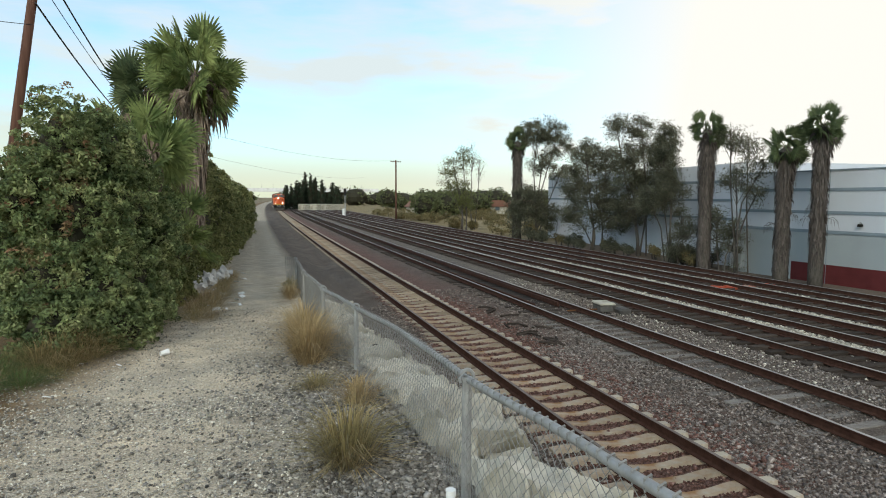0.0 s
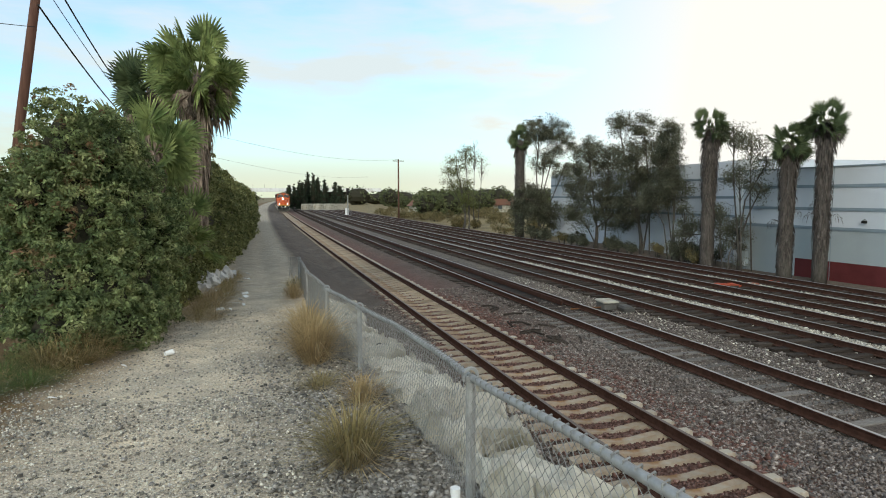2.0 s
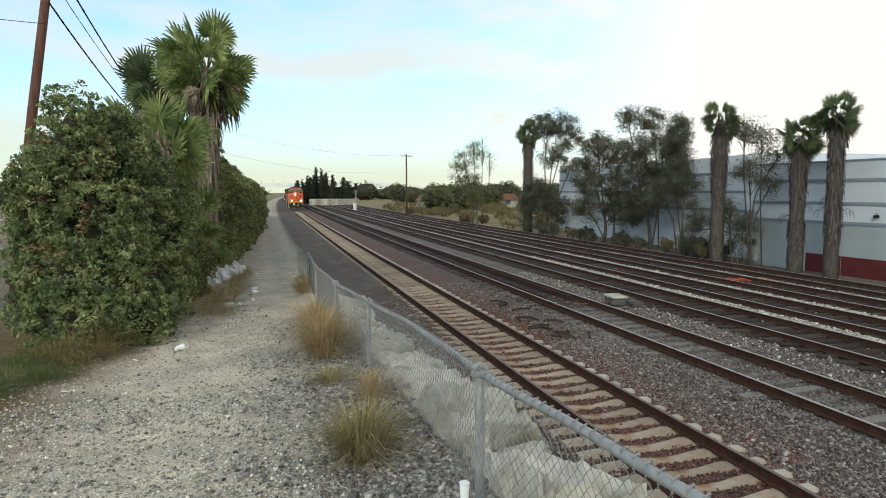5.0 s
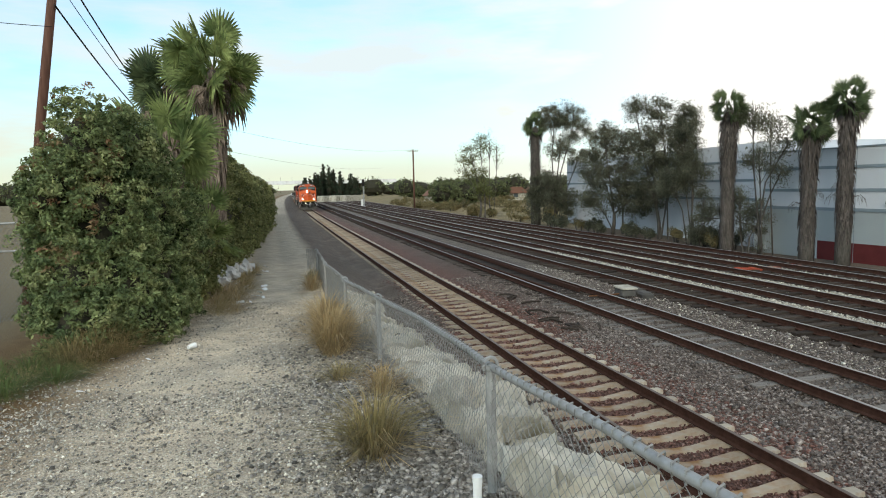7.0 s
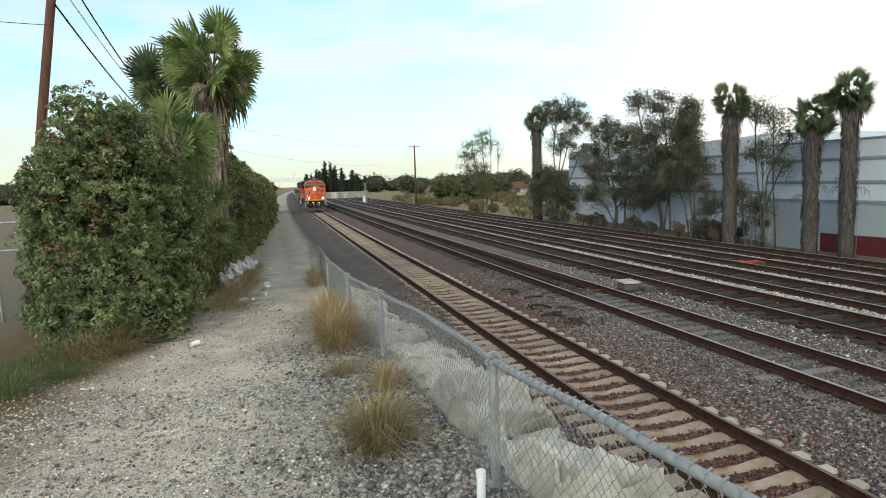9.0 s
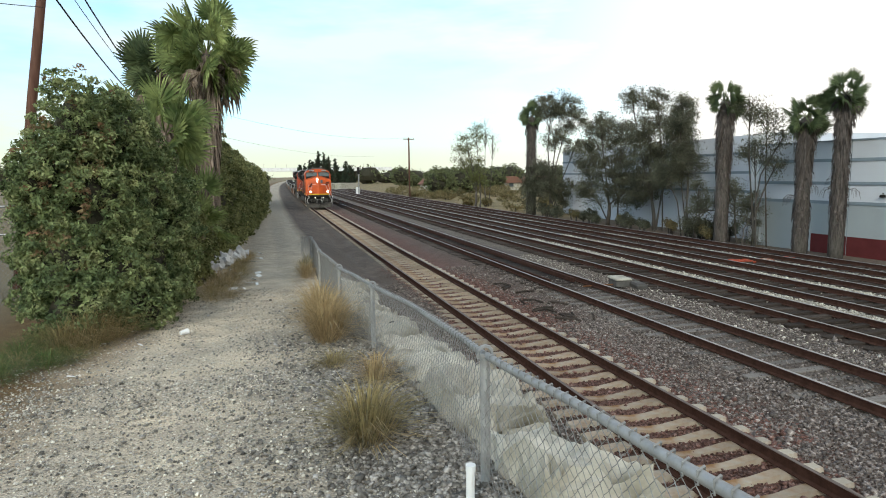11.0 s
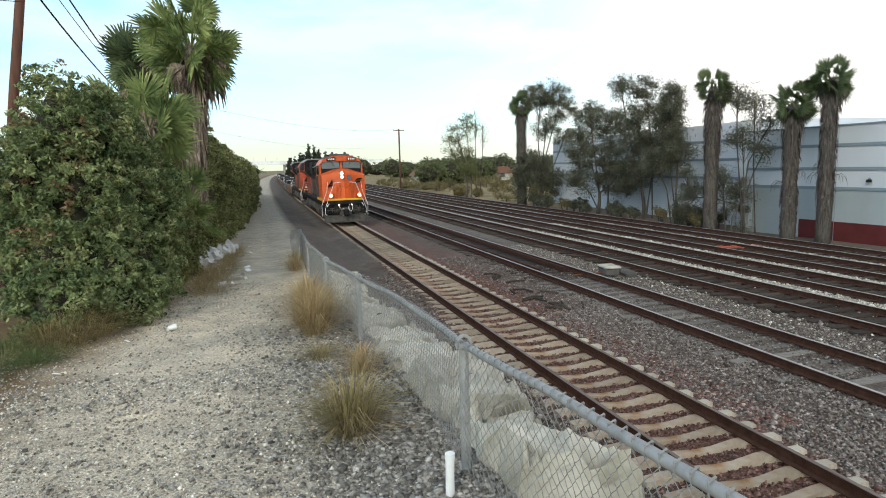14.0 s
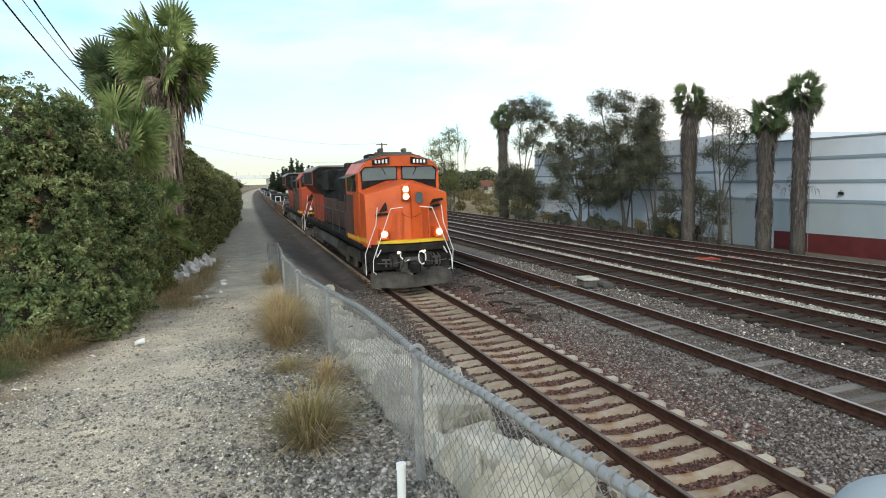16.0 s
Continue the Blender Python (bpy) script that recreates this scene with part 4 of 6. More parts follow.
    part("radiator_front", Build().prism([(-1.0, 3.05), (-1.54, 3.62), (-1.54, 4.44), (-1.18, 4.64), (1.18, 4.64), (1.54, 4.44), (1.54, 3.62), (1.0, 3.05)], 15.54, 15.597), BLACK, t)
    part("radiator_grille", Build().box(-1.57, 15.9, 3.72, -1.555, 20.3, 4.40), BLACK, t)
    part("radiator_grille", Build().box(1.555, 15.9, 3.72, 1.57, 20.3, 4.40), BLACK, t)
    part("rear_deck", Build().box(-1.45, 20.6, 1.36, 1.45, 22.0, 1.50).box(-0.16, 21.6, 0.72, 0.16, 22.6, 1.0, 0.05), BLACK, t)
    return t


def well_car(name, label, load, seed):
    """An empty or part-loaded spine car: low side beams, end platforms, two bogies."""
    rng = random.Random(seed)
    t = thing(name, label, "freight car", group="train")
    for s in (-1, 1):
        part("side_beam", Build().box(s * 1.36 - 0.10, 2.2, 0.45, s * 1.36 + 0.10, 15.8, 1.35, 0.03), GREY_DIRT if load else RUST, t, "grimy steel side beam")
    part("floor_frame", Build().box(-1.25, 2.2, 0.42, 1.25, 15.8, 0.55), BLACK, t)
    for y in (1.4, 16.6):
        part("end_platform", Build().box(-1.40, y - 1.2, 1.10, 1.40, y + 1.2, 1.38, 0.03), GREY_DIRT, t)
        bg = part("bogie", Build().box(-1.15, y - 1.1, 0.42, -0.98, y + 1.1, 0.80, 0.05).box(0.98, y - 1.1, 0.42, 1.15, y + 1.1, 0.80, 0.05), BLACK, t)
        for dy in (-0.85, 0.85):
            part("wheelset", Build().disc((-0.76, y + dy, 0.45), (1, 0, 0), 0.45, 0.13, 16).disc((0.76, y + dy, 0.45), (1, 0, 0), 0.45, 0.13, 16).disc((0, y + dy, 0.45), (1, 0, 0), 0.08, 1.5, 8), BLACK, bg)
    for y in (0.3, 17.7):
        for s in (-1, 1):
            part("grab_rail", Build().tube([(s * 1.35, y, 1.35), (s * 1.35, y, 2.05), (s * 0.7, y, 2.05), (s * 0.7, y, 1.35)], 0.025, 5), WHITE, t)
    if load:
        part("load", Build().box(-1.2, 3.0, 0.55, 1.2, 15.0, 1.75 + rng.uniform(0, 0.5), 0.04), GREY_DIRT if rng.random() < 0.5 else BLACK, t, "low grey load")
    return t


# front of the train along the track, metres from the camera's place, by seconds
FRONT = [(0.0, 181.5), (2.0, 162.2), (4.0, 142.6), (6.0, 123.2), (8.0, 103.8), (10.0, 84.2), (12.0, 63.6), (13.0, 53.0), (14.0, 42.4), (15.0, 31.4), (16.0, 20.2)]


def build_train():
    consist = []
    a = locomotive("locomotive", "bright orange diesel locomotive with lit headlights and white hand rails", ORANGE, True)
    b = locomotive("locomotive", "faded orange trailing diesel locomotive with grimy hood", ORANGE_OLD, False)
    consist += [(a, 0.0), (b, 22.9)]
    first = well_car("well_car", "low grimy empty well car behind the locomotives", False, 1)
    loaded = well_car("well_car", "low grimy freight car with a grey load", True, 2)
    y = 46.2
    consist += [(first, y), (loaded, y + 18.4)]
    for k in range(2, 11):
        src = first if k % 3 else loaded
        consist.append((copy_thing(src, pose(TRACKS[0], 0, 0)), y + 18.4 * k))
    return consist


# ---------------------------------------------------------------- chain-link fence
POSTS = [(1.33, -1.4, 2.06), (1.28, 0.9, 2.01), (1.23, 3.41, 1.87), (1.27, 7.75, 1.58), (1.06, 9.6, 1.50), (1.15, 14.5, 1.20), (1.30, 19.3, 1.03)]


def build_fence():
    t = thing("chain_link_fence", "low galvanised chain-link fence, sagging along the gravel track", "fence")
    rng = random.Random(9)
    tops = [2.99, 2.93, 2.75, 2.42, 2.40, 2.08, 1.93]
    for (x, y, z), top in zip(POSTS, tops):
        p = part("post", Build().tube([(x, y, z - 0.5), (x, y, top - 0.02)], 0.030, 10).disc((x, y, top), (0, 0, 1), 0.033, 0.03, 10), STEEL, t, smooth=False)
        part("rail_loop", Build().tube([(x + 0.045 * math.cos(a), y, top + 0.01 + 0.05 * math.sin(a)) for a in np.linspace(-0.6, 3.7, 9)], 0.012, 5), STEEL, p)
    for i in range(len(POSTS) - 1):
        (x0, y0, z0), (x1, y1, z1) = POSTS[i], POSTS[i + 1]
        n = 8
        bow = 0.08 if i == 2 else 0.03
        line = [(x0 + (x1 - x0) * k / n + 0.008 * math.sin(k * 1.7) + bow * math.sin(math.pi * k / n), y0 + (y1 - y0) * k / n, tops[i] + (tops[i + 1] - tops[i]) * k / n - 0.005 * math.sin(math.pi * k / n)) for k in range(n + 1)]
        part("top_rail", Build().tube(line, 0.023, 8, caps=False), STEEL, t, smooth=True)
        ties = Build()
        ln = math.dist(line[0], line[-1])
        for k in range(int(ln / 0.075)):
            s = k * 0.075 / ln
            c = Vector((x0 + (x1 - x0) * s + bow * math.sin(math.pi * s), y0 + (y1 - y0) * s, tops[i] + (tops[i + 1] - tops[i]) * s - 0.005 * math.sin(math.pi * s)))
            ties.tube([c + Vector((-0.026, -0.018, -0.02)), c + Vector((-0.022, -0.008, 0.024)), c + Vector((0.02, 0.01, 0.026)), c + Vector((0.026, 0.018, -0.02))], 0.0048, 3, caps=False)
        tagged(part("wire_twist", ties, WIRE, t), kind="stuff")
        # woven wires: each wire zigzags down between its neighbours
        b, cols, rows = Build(), int(ln / 0.036), 24
        d = Vector((x1 - x0, y1 - y0, 0)).normalized()
        side = Vector((-d.y, d.x, 0))
        w = 0.0024 if y0 < 7 else 0.0038
        for c in range(cols):
            s = (c + 0.5) / cols
            top = tops[i] + (tops[i + 1] - tops[i]) * s - 0.005 * math.sin(math.pi * s)
            bot = z0 + (z1 - z0) * s - 0.02
            base = Vector((x0 + (x1 - x0) * s + bow * math.sin(math.pi * s), y0 + (y1 - y0) * s, 0))
            pts = []
            for r in range(rows + 1):
                q = r / rows
                bulge = 0.03 * math.sin(math.pi * q) * math.sin(math.pi * s * 2 + i)
                off = 0.019 * (1 if (r + c) % 2 else -1)
                pts.append(base + d * off + side * (bulge + 0.003 * (1 if r % 2 else -1)) + Vector((0, 0, top + (bot - top) * q)))
            b.tube(pts, w, 3, caps=False)
        part("wire_mesh", b, WIRE, t)
    # folded loose end of the mesh beyond the last post
    x, y, z = POSTS[-1]
    e = Build()
    for k in range(10):
        e.tube([(x - 0.03 * k - 0.01 * (k % 2), y + 0.05 * k, z + 0.95), (x - 0.03 * k, y + 0.06 * k, z + 0.5), (x - 0.028 * k, y + 0.05 * k, z)], 0.007, 4)
    part("loose_end", e, WIRE, t)


def block(name, sx, sy, sz, at, turn, loop=True):
    b = bmesh.new()
    bmesh.ops.create_cube(b, size=1.0)
    bmesh.ops.scale(b, vec=(sx, sy, sz), verts=b.verts)
    bmesh.ops.bevel(b, geom=b.edges[:], offset=0.055, segments=2, affect="EDGES")
    bmesh.ops.subdivide_edges(b, edges=[e for e in b.edges if e.calc_length() > 0.3], cuts=9, use_grid_fill=True)
    for v in b.verts:
        q = v.co * 3.1 + Vector(at)
        v.co.z -= 0.18 * max(0.0, noise.noise(q * 1.1 + Vector((0, 0, 5)))) + 0.035 * noise.noise(q * 3.2)
        v.co.z -= 0.06 * math.floor(2.6 * noise.noise(q * 1.3 + Vector((3, 1, 0))))
        v.co.x += 0.035 * math.floor(2.2 * noise.noise(q * 1.5 + Vector((0, 7, 2))))
        v.co += 0.045 * Vector((noise.noise(q), noise.noise(q + Vector((9, 0, 0))), noise.noise(q + Vector((0, 9, 0)))))
    me = bpy.data.meshes.new(name)
    b.to_mesh(me)
    b.free()
    me.materials.append(CONCRETE)
    ob = new(name, me)
    ob.matrix_basis = pose(*at, *turn)
    tagged(ob, "weathered pale concrete block piled behind the fence", "concrete block", "retaining blocks")
    if loop and int(at[1] * 10) % 2:
        part("lifting_loop", Build().tube([(0.06 * math.cos(a), 0.0, sz / 2 - 0.03 + 0.06 * math.sin(a)) for a in np.linspace(0, math.pi, 9)], 0.009, 6), BLACK, ob, "rusted steel lifting loop")
    return ob


def build_blocks():
    rng = random.Random(21)
    y = 0.7
    while y < 14.0:
        ln = rng.uniform(0.95, 1.5)
        z = path_level(y + ln / 2) - 0.5 + lerp(y, [(0, 0.0), (2.5, 0.04), (4, 0.14), (9, 0.08), (12, 0.05)])
        fall = -math.degrees(math.atan2(path_level(y) - path_level(y + ln), ln))
        block("concrete_block", rng.uniform(0.72, 0.84), ln, 1.0, (1.74 + rng.uniform(-0.02, 0.03), y + ln / 2, z + rng.uniform(-0.13, 0.05)), (fall + rng.uniform(-9, 9), rng.uniform(-2, 14), rng.uniform(-7, 7)))
        block("concrete_block", 0.80, 1.40, 0.72, (2.60 + rng.uniform(-0.08, 0.08), y + 0.3, max(-0.25, z - 0.75) + rng.uniform(-0.06, 0.06)), (rng.uniform(-5, 5), rng.uniform(8, 20), rng.uniform(-9, 9)))
        y += ln + rng.uniform(0.03, 0.12)


# ---------------------------------------------------------------- plants
def fan_leaf(rng, base, out, size, fold, hang=0.25):
    """One palm fan: pleated blades joined near the stalk, split and drooping at their ends. Returns blade corners."""
    out = Vector(out).normalized()
    side = out.cross(Vector((0, 0, 1)))
    side = side.normalized() if side.length > 0.05 else Vector((1, 0, 0))
    up = side.cross(out)
    tw = rng.choice((-1, 1)) * rng.uniform(0.4, 1.7)
    side, up = side * math.cos(tw) + up * math.sin(tw), up * math.cos(tw) - side * math.sin(tw)
    base, q, n = Vector(base), [], 26
    for k in range(n):
        a = radians(-112 + 224 * k / (n - 1))
        d = (out * math.cos(a) + side * math.sin(a) + up * (-fold * abs(math.sin(a)) + rng.uniform(-0.05, 0.05))).normalized()
        ln = size * (0.76 + 0.24 * math.cos(a)) * rng.uniform(0.88, 1.08)
        wv = d.cross(up).normalized() * size * 0.052
        pleat = up * size * 0.022 * (1 if k % 2 else -1)
        mid = base + d * ln * 0.55 + Vector((0, 0, -0.05 * ln))
        far = base + d * ln * 0.86 + Vector((0, 0, -hang * 0.4 * ln))
        tip = base + d * ln + Vector((0, 0, -hang * ln * rng.uniform(0.7, 1.5)))
        q += [base - wv * 0.15, mid - wv + pleat, mid + wv - pleat, base + wv * 0.15]
        q += [mid - wv + pleat, far - wv * 0.55, tip, far + wv * 0.55]
        q += [mid - wv + pleat, far + wv * 0.55, mid + wv - pleat, mid]
    return [tuple(v) for v in q]


def fan_palm(name, label, at, top, trunk, crown, skirt, seed, leaf, thatch, lean=(0, 0), fans=22, low=-45, hanging=0, seed_stalks=0):
    """at: foot; top: z of the crown's heart; trunk: radius; crown: reach of the leaves; skirt: how far dead leaves hang down, with its radius."""
    rng = random.Random(seed)
    t = thing(name, label, "palm tree", at)
    h = top - at[2]
    axis = lambda s: Vector((lean[0] * s, lean[1] * s, h * s))
    part("trunk", Build().tube([axis(k / 8) - Vector((0, 0, 0.3 if k == 0 else 0)) for k in range(9)], trunk * 1.15, 10, trunk * 0.85), BARK, t, smooth=True)
    hub = axis(1)
    for k in range(fans):
        el = radians(78 - (78 - low) * ((k + 0.5) / fans) ** 0.9 + rng.uniform(-12, 12))
        az = k * 2.39996 + rng.uniform(-0.35, 0.35)
        d = Vector((math.cos(az) * math.cos(el), math.sin(az) * math.cos(el), math.sin(el)))
        stalk = crown * rng.uniform(0.26, 0.68) * (1.0 + 0.30 * math.sin(el))
        tip = hub + d * stalk + Vector((0, 0, -0.12 * stalk * math.cos(el)))
        green = fan_leaf(rng, tip, d + Vector((0, 0, rng.uniform(-0.45, 0.15) * math.cos(el))), crown * rng.uniform(0.46, 0.60), rng.uniform(0.0, 0.4), rng.uniform(0.0, 0.16))
        fan = part("fan_leaf", polys("fan_leaf", np.array(green), 4, leaf), None, t)
        part("stalk", Build().tube([hub + d * 0.1, hub + d * stalk * 0.5 + Vector((0, 0, 0.03)), tip], 0.020, 4, 0.011), leaf, fan)
    for k in range(hanging):
        az = k * 2.39996 + rng.uniform(-0.4, 0.4)
        r, z = crown * rng.uniform(0.18, 0.50), -crown * rng.uniform(0.15, 0.65)
        tip = hub + Vector((math.cos(az) * r, math.sin(az) * r, z))
        dry = fan_leaf(rng, tip, (math.cos(az) * 0.25, math.sin(az) * 0.25, -1.0), crown * rng.uniform(0.4, 0.6), 1.3, 0.3)
        fan = part("dead_fan_leaf", polys("dead_fan_leaf", np.array(dry), 4, thatch), None, t, "brown dead fan hanging under the crown")
        part("stalk", Build().tube([hub, hub.lerp(tip, 0.6) + Vector((math.cos(az), math.sin(az), 0)) * 0.06, tip], 0.018, 4, 0.010), thatch, fan)
    length, radius = skirt
    dead = []
    for k in range(int(620 * max(1.0, length / 2.0))):
        s = rng.random()
        z = h + 0.12 - length * s
        az = rng.uniform(0, 6.283)
        taper = radius * (1.20 - 0.42 * s + 0.10 * math.sin(9 * s + seed) + 0.06 * math.sin(23 * s + 2 * az)) * min(1.0, 0.35 + 5 * s) * rng.uniform(0.62, 1.08)
        c = axis(max(z, 0) / h)
        a = Vector((c.x + math.cos(az) * taper * 0.55, c.y + math.sin(az) * taper * 0.55, z + 0.1))
        ln = rng.uniform(0.25, 0.95) * min(1.0, crown * 0.8)
        e = Vector((c.x + math.cos(az) * taper, c.y + math.sin(az) * taper, max(z - ln, -0.05)))
        w = Vector((-math.sin(az), math.cos(az), 0)) * rng.uniform(0.012, 0.055)
        m = (a + e) / 2 + Vector((math.cos(az), math.sin(az), 0)) * 0.06
        dead += [tuple(a), tuple(m - w), tuple(e), tuple(m + w)]
    part("dead_skirt", polys("dead_skirt", np.array(dead), 4, thatch), None, t, "hanging brown dead fronds")
    core = Build().tube([axis(max(0.0, (h - length) / h)), axis(1 - length * 0.5 / h), axis(0.985)], max(trunk * 0.95, radius * 0.55), 10, radius * 0.62)
    part("thatch_core", core, thatch, t)
    for k in range(seed_stalks):
        az, z = k * 1.9 + seed, h * rng.uniform(0.42, 0.60)
        o = Vector((math.cos(az), math.sin(az), 0))
        b = Build().tube([tuple(axis(z / h) + o * 0.3), tuple(axis(z / h) + o * 0.62 + Vector((0, 0, 0.12))), tuple(axis(z / h) + o * 0.85 - Vector((0, 0, 0.12)))], 0.014, 4, 0.008)
        for j in range(7):
            q = axis(z / h) + o * (0.48 + 0.055 * j) + Vector((0, 0, 0.08 - 0.02 * j))
            b.tube([tuple(q), tuple(q + o * 0.08 + Vector((rng.uniform(-0.06, 0.06), rng.uniform(-0.06, 0.06), -rng.uniform(0.2, 0.45))))], 0.008, 3, 0.004)
        part("dry_seed_stalk", b, thatch, t, "dry drooping seed stalk")
    return t


def shrub(name, label, category, blobs, n, per, spread, size, leaf, seed, tip=None, core=0.78, droop=0.3, ground=None, group="", kind=""):
    rng = np.random.default_rng(seed)
    c0 = np.array(blobs[0][:2])
    foot = (float(c0[0]), float(c0[1]), ground if ground is not None else min(b[2] - b[5] for b in blobs))
    t = thing(name, label, category, foot, group=group, kind=kind)
    local = [(b[0] - foot[0], b[1] - foot[1], b[2] - foot[2], *b[3:]) for b in blobs]
    cs, face = rosettes(rng, local, n, per, spread)
    keep = cs[:, 2] > 0.02
    part("foliage", polys("foliage", leaves(rng, cs[keep], size, droop, 0.45, face[keep]), 4, leaf), None, t)
    if tip:
        cs, face = rosettes(rng, [(b[0], b[1], b[2], b[3] * 1.03, b[4] * 1.03, b[5] * 1.03) for b in local], n // 6, per // 2, spread * 0.8)
        high = (cs[:, 2] > 1.6 + 0.9 * np.sin(cs[:, 0] * 3 + cs[:, 1])) & (cs[:, 0] < 0.5)
        part("shoot_growth", polys("shoot_growth", leaves(rng, cs[high], size, -0.6, 0.45, face[high]), 4, tip), None, t, "reddish young shoots")
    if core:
        # dark lump behind the leaves, standing in for the bush's inner shade
        part("shade_core", lumpy(rng, local, core), FOLIAGE_SHADE, t)
    for b in local[:3]:
        part("stem", Build().tube([(b[0] * 0.6, b[1] * 0.6, -0.1), (b[0] * 0.8, b[1] * 0.8, b[2] * 0.5), (b[0], b[1], b[2])], 0.07, 6, 0.03), BARK, t)
    return t


def gum_tree(name, label, at, crowns, trunk, seed, leaf, n=120, per=90, spread=0.28, size=0.15, droop=0.9, category="tree", bark=None):
    """crowns: ellipsoids of foliage in world places, each carried on a slender stem of its own."""
    rng, r2 = np.random.default_rng(seed), random.Random(seed)
    t = thing(name, label, category, at)
    local = [(c[0] - at[0], c[1] - at[1], c[2] - at[2], *c[3:]) for c in crowns]
    top = max(c[2] for c in local)
    fork = Vector((r2.uniform(-0.2, 0.2), r2.uniform(-0.2, 0.2), top * 0.22))
    part("trunk", Build().tube([(0, 0, -0.3), tuple(fork * 0.5 + Vector((0.08, 0, 0))), tuple(fork)], trunk * 1.2, 9, trunk * 0.8), bark or BARK, t, smooth=True)
    volume = sum((c[3] * c[4] * c[5]) ** 0.75 for c in local)
    pos = []
    for i, c in enumerate(local):
        e = Vector(c[:3])
        foot = fork * 0.95 if i % 2 == 0 else Vector((r2.uniform(-0.9, 0.9), r2.uniform(-0.7, 0.7), -0.2))
        m = foot.lerp(e, 0.5) + Vector((r2.uniform(-0.3, 0.3), r2.uniform(-0.3, 0.3), 0.3))
        head = e + Vector((0, 0, c[5] * 0.8))
        limb = Build().tube([tuple(foot), tuple(m), tuple(e), tuple(head)], trunk * 0.45, 7, 0.02)
        for k in range(max(4, int(1.5 * n * (c[3] * c[4] * c[5]) ** 0.75 / volume))):
            d = Vector((r2.gauss(0, 1), r2.gauss(0, 1), r2.gauss(0.15, 0.9))).normalized() * (0.35 + 0.72 * r2.random() ** 0.6)
            p = e + Vector((d.x * c[3], d.y * c[4], d.z * c[5]))
            s = m.lerp(e, r2.uniform(0.35, 1.0)) if d.z < 0.3 else e.lerp(head, r2.uniform(0, 0.8))
            limb.tube([tuple(s), tuple(s.lerp(p, 0.55) + Vector((0, 0, 0.12))), tuple(p)], 0.022, 4, 0.008)
            w = spread * r2.uniform(0.55, 1.35)
            pos.append(np.array(p) + np.clip(rng.normal(size=(int(2.0 * per * r2.uniform(0.5, 1.3)), 3)), -1.7, 1.7) * w * np.array([1, 1, 0.8]))
        part("limb", limb, bark or BARK, t)
    part("crown", polys("crown", leaves(rng, np.concatenate(pos), size * 0.8, droop, 0.36), 4, leaf), None, t)
    return t


def grass_tuft(name, label, at, height, radius, n, seed, mat, flat=1.0):
    rng = random.Random(seed)
    t = thing(name, label, "grass tuft", at)
    q = []
    for _ in range(n):
        az, r = rng.uniform(0, 6.283), radius * math.sqrt(rng.random())
        b = Vector((math.cos(az) * r * 0.45, math.sin(az) * r * 0.45, -0.03))
        o = Vector((math.cos(az), math.sin(az), 0)) * r * rng.uniform(0.5, 2.0) + Vector((rng.gauss(0.03, 0.2), rng.gauss(0, 0.2), 0)) * height
        hh = height * rng.uniform(0.35, 1.15) * (1 - 0.35 * (r / radius) ** 2) * flat
        m = b + o * 0.38 + Vector((0, 0, hh * 0.68))
        e = b + o * rng.uniform(0.8, 1.3) + Vector((0, 0, hh * rng.uniform(0.55, 1.05)))
        w = Vector((-math.sin(az), math.cos(az), 0)) * rng.uniform(0.0012, 0.003) * (1 + height)
        q += [tuple(b - w), tuple(m - w), tuple(e), tuple(m + w)]
    part("foliage", polys("foliage", np.array(q), 4, mat), None, t)
    return t


# ---------------------------------------------------------------- the place, space by space
build_tracks()
build_fence()
build_blocks()

# big shrub beside the track
BUSH = [(-2.85, 11.6, 2.9, 0.95, 1.1, 1.85), (-3.15, 11.3, 2.5, 0.72, 0.9, 1.35), (-2.95, 11.6, 4.55, 0.55, 0.7, 1.0), (-2.4, 12.4, 3.1, 0.85, 1.0, 1.85), (-2.2, 11.9, 2.2, 0.72, 0.9, 1.1),
        (-2.5, 10.9, 2.1, 0.8, 0.8, 0.95), (-2.05, 13.2, 2.9, 0.75, 0.9, 1.5), (-2.95, 10.6, 2.3, 0.6, 0.6, 0.9), (-3.35, 11.0, 3.8, 0.42, 0.5, 0.75),
        (-2.15, 10.9, 1.75, 0.7, 0.8, 0.6), (-2.75, 10.1, 1.8, 0.65, 0.6, 0.65), (-1.95, 12.6, 1.7, 0.5, 0.8, 0.7), (-2.42, 12.2, 4.5, 0.50, 0.7, 0.85), (-3.45, 11.3, 3.0, 0.5, 0.6, 1.2)]
shrub("large_shrub", "large dense green evergreen shrub with reddish shoots beside the track", "shrub", BUSH, 4600, 46, 0.125, 0.072, BUSH_LEAF, 3, BUSH_TIP, core=0.60, ground=1.40)
HEDGE = []
rh = random.Random(8)
